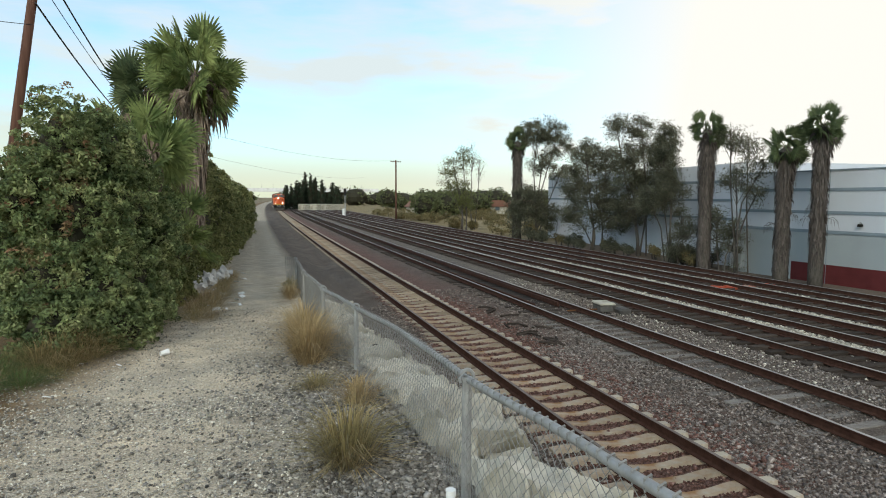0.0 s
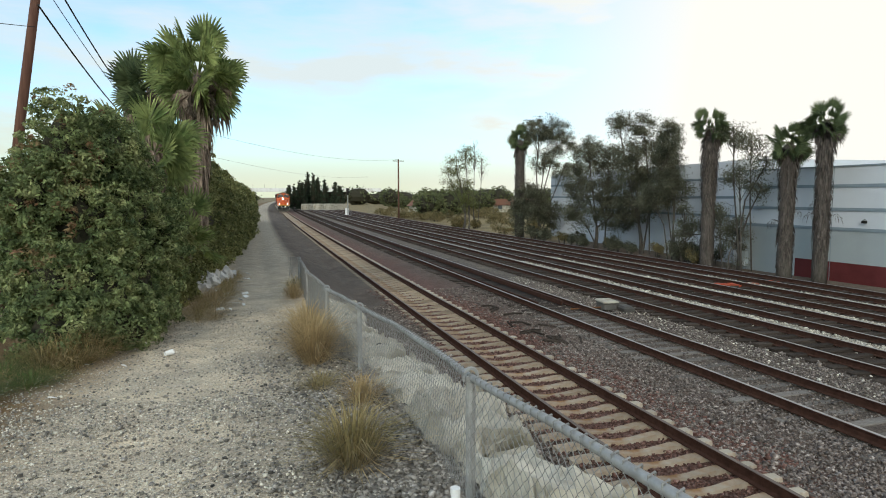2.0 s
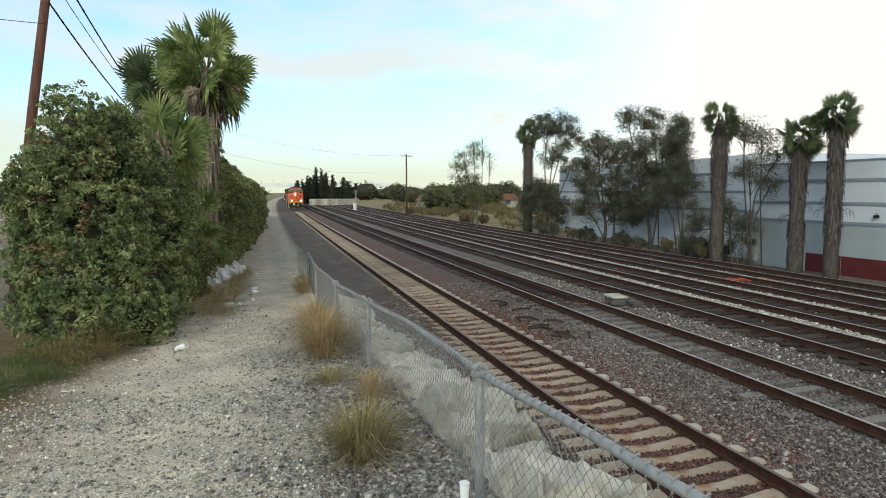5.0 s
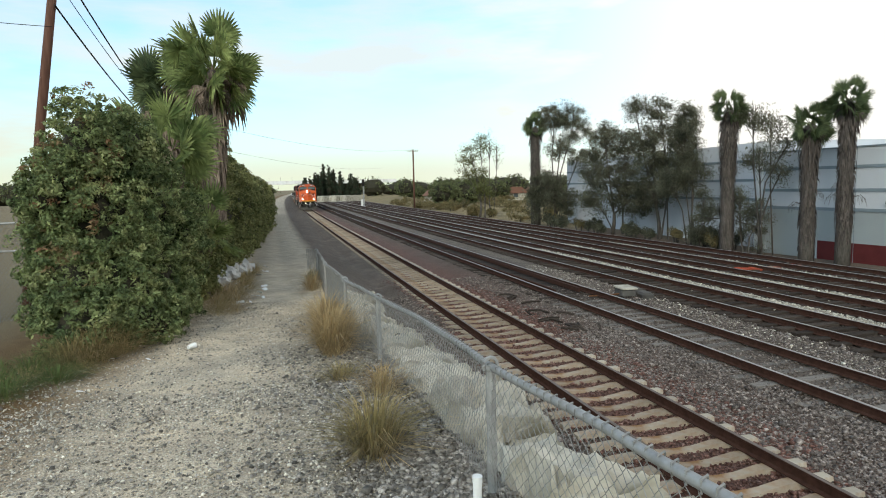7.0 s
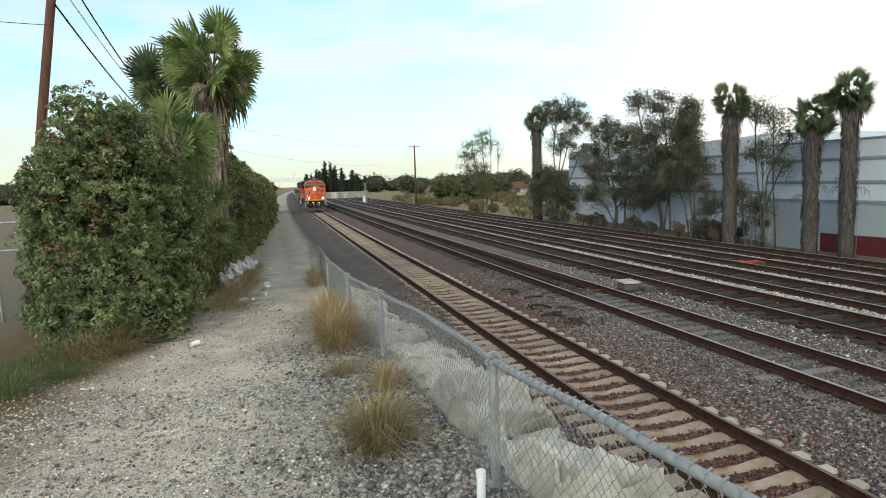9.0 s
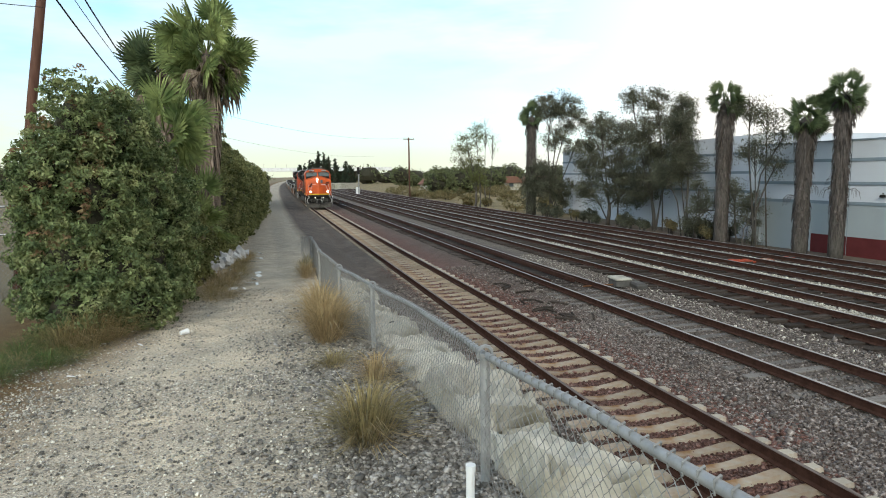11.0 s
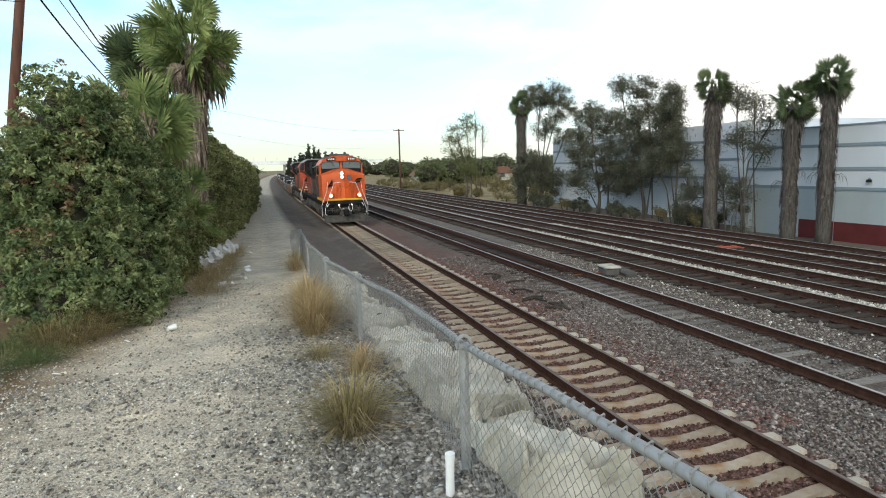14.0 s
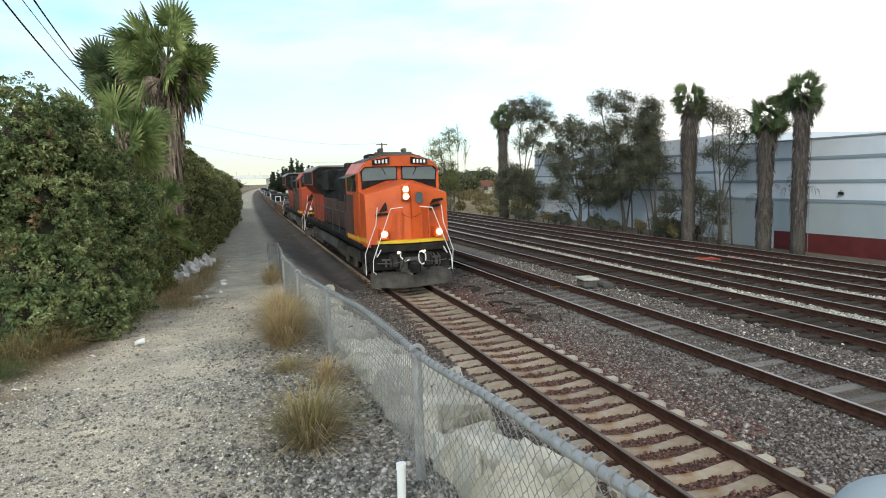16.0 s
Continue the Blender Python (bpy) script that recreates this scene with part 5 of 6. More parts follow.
for k in range(18):
    y = 15.0 + 2.3 * k * (1 + 0.07 * k)
    edge = lerp(y, [(14, -2.1), (19, -2.0), (22, -1.45), (27, -1.20), (32, -0.95), (40, -0.5), (60, 0.05), (80, 0.3), (115, 0.5)]) - 1.3
    g = path_level(y)
    top = lerp(y, [(14, 4.7), (19, 5.0), (22, 5.7), (30, 5.6), (40, 5.0), (60, 4.7), (110, 4.2)]) + rh.uniform(-0.3, 0.25)
    HEDGE.append((k, [(edge + rh.uniform(-0.15, 0.15), y, g + (top - g) * 0.45, 1.3, 1.4 + 0.14 * k, (top - g) * 0.56), (edge + 0.1, y + 0.6, g + (top - g) * 0.75, 1.05, 1.2 + 0.12 * k, (top - g) * 0.27),
                      (edge + 0.35, y, g + 0.8, 0.85, 1.0 + 0.1 * k, 0.95)]))
for k, blobs in HEDGE:
    shrub("hedge_shrub", "tall dark green shrub in the row along the gravel track", "shrub", blobs, max(420, 1050 - 45 * k), 34, 0.18 + 0.008 * k, 0.105 + 0.008 * k, HEDGE_LEAF, 30 + k, core=0.70, ground=path_level(blobs[0][1]), group="hedge")

shrub("hedge_shrub", "lower green shrub filling the gap before a palm", "shrub", [(-2.0, 15.5, 2.3, 0.65, 0.9, 1.15), (-1.95, 17.1, 2.0, 0.60, 0.8, 1.05), (-2.1, 14.4, 2.2, 0.55, 0.8, 1.0)], 620, 40, 0.15, 0.095, HEDGE_LEAF, 29, core=0.7, ground=1.1, group="hedge")
fan_palm("fan_palm", "tall fan palm with a shaggy brown skirt above the shrubs", (-1.75, 18.9, 1.05), 7.30, 0.20, 1.42, (4.3, 0.42), 5, PALM_LEAF, DEAD_FROND, lean=(0.34, 0.2), fans=46, low=-55, hanging=14)
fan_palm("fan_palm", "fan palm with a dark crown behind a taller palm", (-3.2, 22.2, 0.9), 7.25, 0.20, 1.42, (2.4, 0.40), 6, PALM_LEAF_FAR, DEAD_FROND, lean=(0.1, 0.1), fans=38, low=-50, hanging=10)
fan_palm("young_fan_palm", "young fan palm growing out of the shrubs", (-1.98, 14.2, 1.2), 4.70, 0.12, 1.30, (0.5, 0.2), 7, PALM_LEAF, DEAD_FROND, fans=18, low=-30)
fan_palm("young_fan_palm", "young fan palm growing out of the shrubs", (-1.72, 16.3, 1.1), 2.75, 0.12, 1.10, (0.4, 0.2), 11, PALM_LEAF, DEAD_FROND, fans=16, low=-35)

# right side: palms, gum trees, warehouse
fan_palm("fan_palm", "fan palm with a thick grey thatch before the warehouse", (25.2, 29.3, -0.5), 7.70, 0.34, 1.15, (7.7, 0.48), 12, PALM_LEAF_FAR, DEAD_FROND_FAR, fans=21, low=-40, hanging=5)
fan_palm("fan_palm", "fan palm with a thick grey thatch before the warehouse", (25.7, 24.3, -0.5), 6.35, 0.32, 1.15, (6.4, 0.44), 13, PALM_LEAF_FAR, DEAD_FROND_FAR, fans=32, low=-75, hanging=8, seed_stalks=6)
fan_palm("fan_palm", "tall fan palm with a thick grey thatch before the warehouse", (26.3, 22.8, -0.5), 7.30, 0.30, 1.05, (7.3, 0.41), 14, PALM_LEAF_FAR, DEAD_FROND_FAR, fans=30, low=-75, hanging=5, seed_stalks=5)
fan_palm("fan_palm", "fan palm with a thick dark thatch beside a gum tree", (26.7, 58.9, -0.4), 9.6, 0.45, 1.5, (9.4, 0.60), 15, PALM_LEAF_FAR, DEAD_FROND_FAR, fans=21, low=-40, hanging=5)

gum_tree("gum_tree", "gum tree with sparse grey-green foliage beside a palm", (28.2, 57.5, -0.4), [(28.0, 57.0, 10.4, 1.5, 1.5, 1.5), (29.8, 56.5, 9.6, 1.5, 1.4, 1.8), (28.6, 57, 7.4, 1.3, 1.2, 1.0), (30.2, 56, 6.4, 1.1, 0.9, 0.8), (27.4, 57.4, 3.4, 1.8, 1.5, 1.9), (28.9, 57, 1.8, 1.6, 1.5, 1.6), (26.4, 57.4, 1.8, 1.2, 1.2, 1.8)], 0.16, 41, GUM_LEAF, 150, 100, 0.34, 0.20)
gum_tree("gum_tree", "dense gum tree with dark grey-green foliage", (27.0, 44.5, -0.4), [(26.2, 44.5, 7.4, 1.2, 1.3, 1.2), (27.6, 43.6, 6.4, 1.4, 1.5, 1.6), (25.7, 45.2, 5.2, 1.2, 1.4, 1.6), (27.0, 44.0, 3.9, 1.7, 1.6, 1.6), (28.2, 43, 2.3, 1.6, 1.5, 1.5), (25.8, 45, 2.2, 1.3, 1.3, 1.3)], 0.15, 42, GUM_LEAF, 190, 95, 0.30, 0.17)
gum_tree("gum_tree", "tall airy gum tree with drooping grey-green leaves", (27.6, 39.0, -0.4), [(26.0, 39.8, 9.1, 1.0, 1.0, 0.7), (27.3, 38.6, 8.9, 0.9, 1.0, 0.9), (27.0, 39.0, 7.0, 1.3, 1.2, 1.1), (28.6, 37.8, 7.2, 1.0, 1.1, 1.5), (26.8, 39.2, 5.2, 1.3, 1.3, 1.2), (28.6, 38.2, 4.6, 1.3, 1.3, 1.5), (27.4, 39.3, 2.9, 1.5, 1.4, 1.3)], 0.13, 43, GUM_LEAF, 170, 90, 0.29, 0.16)
gum_tree("gum_tree", "gum tree with dark drooping foliage before the warehouse", (27.0, 34.6, -0.4), [(26.9, 35.4, 7.7, 0.7, 0.8, 1.2), (26.6, 35.0, 6.1, 0.9, 1.0, 1.4), (27.0, 34.8, 4.4, 1.0, 1.0, 1.3), (25.9, 35.4, 3.6, 0.8, 0.9, 1.1)], 0.11, 44, GUM_LEAF, 110, 95, 0.29, 0.15)
gum_tree("gum_tree", "slender gum tree between two palms", (26.3, 28.0, -0.5), [(26.0, 28.4, 7.2, 0.8, 0.9, 0.7), (26.2, 27.3, 6.5, 0.8, 0.9, 0.7), (26.4, 26.4, 5.5, 0.7, 0.8, 0.6), (26.2, 28.1, 4.9, 0.7, 0.9, 0.8), (26.5, 26.8, 4.2, 0.6, 0.7, 0.5), (26.2, 29.4, 1.9, 0.9, 1.0, 1.6), (25.6, 31.8, 1.4, 0.9, 1.2, 1.7), (26.3, 28.2, 1.3, 0.7, 0.7, 1.5)], 0.10, 45, GUM_LEAF, 110, 85, 0.24, 0.13)
gum_tree("pale_tree", "thin tree with yellowing leaves and bare upper twigs", (26.4, 75.8, -0.4), [(25.4, 76, 7.8, 1.2, 1.3, 1.6), (26.6, 75.8, 8.6, 1.0, 1.3, 1.8), (26.0, 76, 5.2, 1.5, 1.5, 1.3), (27.0, 75.6, 3.2, 1.4, 1.4, 1.6), (24.4, 76.2, 6.4, 0.8, 0.9, 1.2)], 0.14, 46, PALE_LEAF, 75, 42, 0.36, 0.22)
gum_tree("pale_tree", "nearly bare tree with fine pale twigs", (28.0, 76.4, -0.4), [(28.0, 76.2, 9.2, 1.1, 1.0, 1.9), (29.0, 76.2, 8.0, 1.0, 1.0, 1.2)], 0.10, 47, PALE_LEAF, 46, 5, 0.30, 0.18)


def warehouse():
    t = thing("warehouse", "pale grey tilt-up warehouse with slate bands and a dark red base", "building", (27.6, 29.2, -0.55), 3.0)
    # local y runs along the wall, away from the camera; the wall's face is at x = 0
    levels = [(0.0, 1.05, WALL_RED, "dark red painted base"), (1.05, 2.70, WALL_LOW, "mid grey lower wall"), (2.70, 5.80, WALL_PAINT, "pale blue-grey upper wall")]
    for z0, z1, m, lab in levels:
        part("wall_panel", Build().box(0.0, -24.0, z0, 16.0, -3.6 if m is WALL_RED else 0.0, z1), m, t, lab)
    part("wall_panel", Build().box(0.0, -3.6, 0.0, 16.0, 0.0, 1.05), WALL_LOW, t, "mid grey lower wall")
    for z in (2.64, 3.62, 4.78):
        part("reveal_band", Build().box(-0.04, -24.0, z, 0.01, 0.0, z + 0.16), WALL_TRIM, t, "slate blue band")
    part("parapet_cap", Build().box(-0.05, -24.05, 5.80, 16.05, 0.05, 5.87), WALL_TRIM, t)
    for y in (-5.6, -11.2, -16.8):
        part("panel_joint", Build().box(-0.006, y - 0.012, 0.0, 0.004, y + 0.012, 5.80), WALL_TRIM, t)
    lamp = part("wall_lamp", Build().box(-0.20, -7.42, 3.05, 0.0, -7.22, 3.19, 0.03), BLACK, t, "small black wall lamp")
    part("lamp_arm", Build().tube([(0.0, -7.32, 3.22), (-0.12, -7.32, 3.26), (-0.14, -7.32, 3.18)], 0.014, 5), BLACK, lamp)
    part("utility_box", Build().box(-0.30, -0.55, 0.3, 0.0, -0.2, 1.5, 0.02), WALL_LOW, t)
    u = thing("warehouse", "white warehouse wing behind the gum trees", "building", (29.0, 29.6, -0.55), -4.0)
    part("wall_panel", Build().box(0.0, 0.0, 0.0, 16.0, 31.0, 6.6), WALL_PAINT, u, "pale painted wall")
    for z in (3.0, 4.2, 5.4):
        part("reveal_band", Build().box(-0.04, 0.0, z, 0.01, 31.0, z + 0.16), WALL_TRIM, u, "slate blue band")
    part("pilaster", Build().box(-0.5, 0.0, 0.0, 0.0, 1.2, 6.6), WHITE, u, "white corner pier")


warehouse()


def utility_pole(name, label, at, height, r, arms, lean=(0, 0)):
    t = thing(name, label, "utility pole", at)
    top = (lean[0], lean[1], height)
    part("shaft", Build().tube([(0, 0, -0.5), (lean[0] / 2, lean[1] / 2, height / 2), top], r, 10, r * 0.75), POLE_WOOD, t, smooth=True)
    for z, w in arms:
        s = z / height
        a = part("crossarm", Build().box(lean[0] * s - w, lean[1] * s - 0.06, z - 0.06, lean[0] * s + w, lean[1] * s + 0.06, z + 0.06), POLE_WOOD, t)
        for k in (-0.9, -0.45, 0.45, 0.9):
            part("insulator", Build().tube([(lean[0] * s + w * k, lean[1] * s, z + 0.06), (lean[0] * s + w * k, lean[1] * s, z + 0.22)], 0.05, 6, 0.03), STEEL, a)
    return t


utility_pole("utility_pole", "distant brown timber utility pole with a crossarm", (25.2, 108.4, -0.4), 10.9, 0.17, [(10.6, 1.0)])
utility_pole("utility_pole", "leaning brown timber utility pole behind the shrub", (-5.85, 16.6, 1.1), 9.4, 0.12, [], lean=(1.45, 0.25))


def cable(name, label, a, b, sag, r):
    pts = [Vector(a).lerp(Vector(b), k / 16) - Vector((0, 0, 4 * sag * (k / 16) * (1 - k / 16))) for k in range(17)]
    tagged(part(name, Build().tube(pts, r, 5), CABLE), label, "cable")


cable("overhead_cable", "thick black overhead cable running from the leaning pole", (-4.61, 16.58, 8.27), (-5.15, 33, 7.0), 0.25, 0.022)
cable("overhead_cable", "thick black overhead cable above the shrubs", (-4.05, 16.2, 8.5), (-5.0, 34, 7.7), 0.25, 0.02)
cable("overhead_cable", "thin overhead cable above the shrubs", (-4.3, 16.4, 8.45), (-4.95, 33, 7.6), 0.25, 0.010)
cable("overhead_cable", "thin overhead cable reaching the leaning pole", (-9.5, 13.5, 7.6), (-4.68, 16.5, 7.75), 0.1, 0.008)
cable("overhead_cable", "thin overhead cable crossing the sky to a far pole", (-6, 60, 10.2), (25.2, 108.4, 10.5), 1.2, 0.012)
cable("overhead_cable", "thin overhead cable crossing the sky to a far pole", (-6, 62, 8.2), (23.5, 130, 8.0), 1.0, 0.010)


def signal_mast():
    t = thing("railway_signal", "dark railway signal on a pale mast", "signal", (19.3, 131, -0.35))
    part("mast", Build().tube([(0, 0, 0), (0, 0, 5.2)], 0.10, 8), STEEL, t)
    part("signal_head", Build().box(-0.28, -0.12, 4.5, 0.28, 0.12, 6.0, 0.06), BLACK, t)
    part("equipment_box", Build().box(-0.5, 0.2, 0, 0.2, 0.8, 1.7, 0.03), WHITE, t)
    part("ladder", Build().tube([(0.25, 0.2, 0), (0.25, 0.1, 5)], 0.02, 4), STEEL, t)


signal_mast()

rs = random.Random(77)
for k in range(13):
    x, y = 10.5 + 1.35 * k + rs.uniform(-0.4, 0.4), 205 + rs.uniform(-10, 12)
    h = (6.5, 8.0, 7.5, 9.0, 8.6, 9.6, 12.3, 11.6, 11.0, 9.2, 7.2, 8.4, 7.4)[k]
    shrub("cypress_tree", "tall dark cypress in a distant row", "tree", [(x, y, h * 0.28, 1.5, 1.5, h * 0.30), (x, y, h * 0.55, 1.05, 1.05, h * 0.30), (x, y, h * 0.80, 0.5, 0.5, h * 0.22)], 170, 18, 0.36, 0.45, CYPRESS_LEAF, 200 + k, core=0.7, ground=-0.4, group="distant cypresses")
for k in range(26):
    y = rs.uniform(190, 330)
    x = -8 - rs.uniform(0, 70)
    h = rs.uniform(4, 8.5)
    shrub("distant_tree", "rounded dark tree far beyond the hedge", "tree", [(x, y, h * 0.5, h * 0.6, h * 0.6, h * 0.5), (x + h * 0.4, y, h * 0.4, h * 0.45, h * 0.4, h * 0.4)], 210, 18, 0.55, 0.5, DISTANT_LEAF, 700 + k, core=0.75, ground=-0.5, group="distant trees")
for k in range(46):
    y = rs.uniform(100, 260)
    x = bend(y) + 27 + (y - 100) * 0.12 + rs.uniform(0, 90)
    h = rs.uniform(2.5, 5.5) * (1.0 if y < 160 else 1.35)
    shrub("distant_tree", "rounded green tree beyond the tracks", "tree", [(x, y, h * 0.5, h * 0.55, h * 0.55, h * 0.5), (x + h * 0.4, y, h * 0.4, h * 0.4, h * 0.4, h * 0.4)], 240, 18, 0.45, 0.42, DISTANT_LEAF, 300 + k, core=0.75, ground=-0.5, group="distant trees")
for k in range(80):
    y = rs.uniform(62, 165)
    x = bend(y) + 26.5 + rs.uniform(0, 1) ** 1.3 * 45
    h = rs.uniform(0.4, 1.3)
    shrub("dry_bush", "low dry brown scrub on the waste ground", "bush", [(x, y, h * 0.35, h * 1.3, h * 1.3, h * 0.6)], 46, 24, 0.42, 0.22, SCRUB_LEAF, 400 + k, core=0, ground=-0.5, group="waste ground scrub")
for k in range(22):
    y = (30.5 + 0.45 * k if k < 8 else 36 + 1.6 * (k - 8)) + rs.uniform(-0.5, 0.5)
    x = 25.5 + rs.uniform(0, 1.9)
    h = rs.uniform(0.25, 0.7) + (0.4 if k > 16 else 0.0)
    shrub("undergrowth_bush", "scruffy dark undergrowth at the foot of the gum trees", "bush", [(x, y, h * 0.35, h * 0.7, h * 0.8, h * 0.45), (x + rs.uniform(-0.4, 0.4), y + 0.5, h * 0.75, h * 0.4, h * 0.5, h * 0.4), (x - 0.3, y - 0.6, h * 0.25, h * 0.6, h * 0.5, h * 0.3)],
          46, 40, 0.26, 0.11, GUM_LEAF if k % 4 else SCRUB_LEAF, 500 + k, core=0, ground=-0.55, group="undergrowth")

for k in range(7):
    x, y, h = -3.0 - 1.6 * k + rs.uniform(-0.5, 0.5), 122 + 9 * k, rs.uniform(4.0, 5.6)
    shrub("distant_tree", "rounded dark tree beyond the end of the hedge", "tree", [(x, y, h * 0.5, h * 0.5, h * 0.6, h * 0.5), (x - h * 0.3, y, h * 0.4, h * 0.4, h * 0.4, h * 0.4)], 240, 18, 0.42, 0.38, DISTANT_LEAF, 760 + k, core=0.75, ground=-0.4, group="distant trees")


def far_woods():
    rng = np.random.default_rng(90)
    blobs = []
    for k in range(150):
        x, y, h = rng.uniform(-170, 420), rng.uniform(300, 440), rng.uniform(4.5, 9.5)
        if -12 < x - bend(y) < 34:
            continue
        blobs.append((x, y, h * 0.45, h * rng.uniform(0.7, 1.3), h * 0.7, h * 0.55))
    t = thing("far_woods", "line of distant dark green trees along the horizon", "trees", (0, 370, -0.5), kind="stuff")
    local = [(b[0], b[1] - 370, b[2] + 0.5, *b[3:]) for b in blobs]
    cs = clumps(rng, local, 3800, 9, 0.8)
    cs = cs[cs[:, 2] > 0]
    tagged(part("foliage", polys("foliage", leaves(rng, cs, 1.3), 4, DISTANT_LEAF), None, t), kind="stuff")
    # same dark cores paint the shade between the far leaves
    tagged(part("shade_core", lumpy(rng, local, 0.9, 6), FOLIAGE_SHADE, t), kind="stuff")


far_woods()


def house(at, w, d, h):
    t = thing("distant_house", "low house with a red-brown roof beyond the waste ground", "house", at, rs.uniform(-25, 25), group="distant houses")
    part("wall", Build().box(-w / 2, -d / 2, 0, w / 2, d / 2, h), CONCRETE, t)
    part("roof", Build().prism([(-w / 2 - 0.5, h), (w / 2 + 0.5, h), (w / 2 - 1.5, h + 1.7), (-w / 2 + 1.5, h + 1.7)], -d / 2 - 0.5, d / 2 + 0.5), ROOF_RED, t)
    for k in (-0.3, 0.25):
        part("window", Build().box(w * k - 0.6, -d / 2 - 0.04, 0.9, w * k + 0.6, -d / 2 + 0.02, 2.0), TRAIN_GLASS, t)


house((46, 150, -0.5), 14, 9, 1.9)
house((61, 156, -0.5), 12, 9, 1.9)
house((73, 150, -0.5), 12, 9, 1.9)


def containers():
    for x, y, turn in ((18.2, 197, -52), (21.6, 195.5, -48), (25.0, 193.5, -55)):
        t = thing("storage_container", "pale storage container beyond the end of the tracks", "container", (x, y, -0.4), turn)
        b = Build().box(-1.3, -4, 0, 1.3, 4, 2.0)
        part("body", b, CONCRETE, t)
        ribs = Build()
        for j in range(14):
            ribs.box(-1.34, -3.9 + 0.57 * j, 0.1, -1.295, -3.65 + 0.57 * j, 1.9)
        for j in range(5):
            ribs.box(-1.2 + 0.52 * j, -4.04, 0.1, -0.95 + 0.52 * j, -3.99, 1.9)
        part("ribs", ribs, CONCRETE, t)


containers()


def overpass():
    t = thing("road_overpass", "white concrete road bridge far down the line", "bridge", (0, 345, 0))
    part("deck", Build().box(-70, 0, 6.6, 70, 9, 7.6), WHITE, t)
    part("parapet", Build().box(-70, 0, 7.6, 70, 0.3, 8.5), WHITE, t)
    for x in (-30, -8, 16, 38):
        part("pier", Build().box(x - 0.7, 2, -0.5, x + 0.7, 7, 6.6), CONCRETE, t)
    for x in range(-60, 61, 6):
        part("fence_post", Build().box(x - 0.06, 0.1, 8.5, x + 0.06, 0.2, 10.5), STEEL, t)


overpass()

# ---------------------------------------------------------------- small things
def litter(name, label, at, w, d, h, turn, mat=None):
    b = Build().add([(-w / 2, -d / 2, 0), (w / 2, -d / 2, 0.01), (w / 2, d / 2, h), (-w / 2, d / 2, h * 0.8), (-w / 2, -d / 2, 0.012), (w / 2, -d / 2, 0.022), (w / 2 * 0.95, d / 2, h + 0.012), (-w / 2 * 0.9, d / 2, h * 0.8 + 0.012)],
                    [(0, 1, 2, 3), (7, 6, 5, 4), (0, 4, 5, 1), (1, 5, 6, 2), (2, 6, 7, 3), (3, 7, 4, 0)])
    ob = part(name, b, mat or PAPER)
    ob.matrix_basis = pose(*at, 0, 0, turn)
    return tagged(ob, label, "litter")


cup = thing("paper_cup", "crumpled white paper cup lying on the gravel track", "litter", (-1.27, 9.75, ground_level(-1.27, 9.75) + 0.045), 35)
part("cup_wall", Build().tube([(-0.06, 0, -0.004), (0.0, 0.006, 0.0), (0.06, 0, 0.006)], 0.032, 12, 0.046, caps=False).tube([(-0.058, 0, -0.004), (0.058, 0, 0.006)], 0.029, 12, 0.043, caps=False), PAPER, cup)
part("cup_base", Build().disc((-0.054, 0, -0.004), (1, 0, 0), 0.031, 0.004, 12), PAPER, cup)
part("cup_rim", Build().tube([(0.058, 0, 0.006), (0.063, 0, 0.006)], 0.048, 12, caps=False), PAPER, cup, "rolled rim")
rl = random.Random(5)
for k in range(22):
    y = rl.uniform(15, 26)
    x = -0.9 + rl.uniform(-0.5, 0.7)
    litter("litter_scrap", "pale scrap of litter on the gravel track", (x, y, ground_level(x, y) + 0.0), rl.uniform(0.06, 0.22), rl.uniform(0.04, 0.10), rl.uniform(0.02, 0.06), rl.uniform(0, 180))
for k in range(5):
    y = rl.uniform(7, 13)
    x = rl.uniform(-2.4, -1.6)
    litter("litter_scrap", "small pale scrap on the gravel track", (x, y, ground_level(x, y)), rl.uniform(0.04, 0.09), 0.04, 0.02, rl.uniform(0, 180))


def build_yard_fence():
    t = thing("yard_fence", "tall grey chain-link fence half hidden behind the shrub", "fence")
    y, z0, z1 = 14.6, 1.25, 3.3
    for x in (-10.4, -8.0, -5.6):
        part("post", Build().tube([(x, y, z0 - 0.3), (x, y, z1)], 0.03, 8), STEEL, t)
    for z in (z1, 2.72):
        part("rail", Build().tube([(-10.4, y, z), (-4.6, y, z)], 0.022, 8), STEEL, t)
    b = Build()
    for k in range(150):
        x = -10.4 + k * 0.04
        pts = [(x + 0.021 * (1 if (r + k) % 2 else -1), y + 0.004 * (1 if r % 2 else -1), z1 + (z0 - z1) * r / 40) for r in range(41)]
        b.tube(pts, 0.0035, 3, caps=False)
    part("wire_mesh", b, WIRE, t)


build_yard_fence()


def rubble(at, s, seed):
    b = bmesh.new()
    bmesh.ops.create_icosphere(b, subdivisions=2, radius=1.0)
    for v in b.verts:
        k = 1 + 0.75 * noise.noise(v.co * 1.3 + Vector((seed * 3.7, 0, 0)))
        v.co = Vector((v.co.x * s[0] * k, v.co.y * s[1] * k, v.co.z * s[2] * k))
    me = bpy.data.meshes.new("broken_concrete")
    b.to_mesh(me)
    b.free()
    me.materials.append(LIMESTONE)
    ob = new("broken_concrete", me)
    ob.matrix_basis = pose(*at, rl.uniform(-20, 20), rl.uniform(-20, 20), rl.uniform(0, 180))
    tagged(ob, "chunk of broken white concrete heaped by the shrubs", "rubble", "rubble heap")


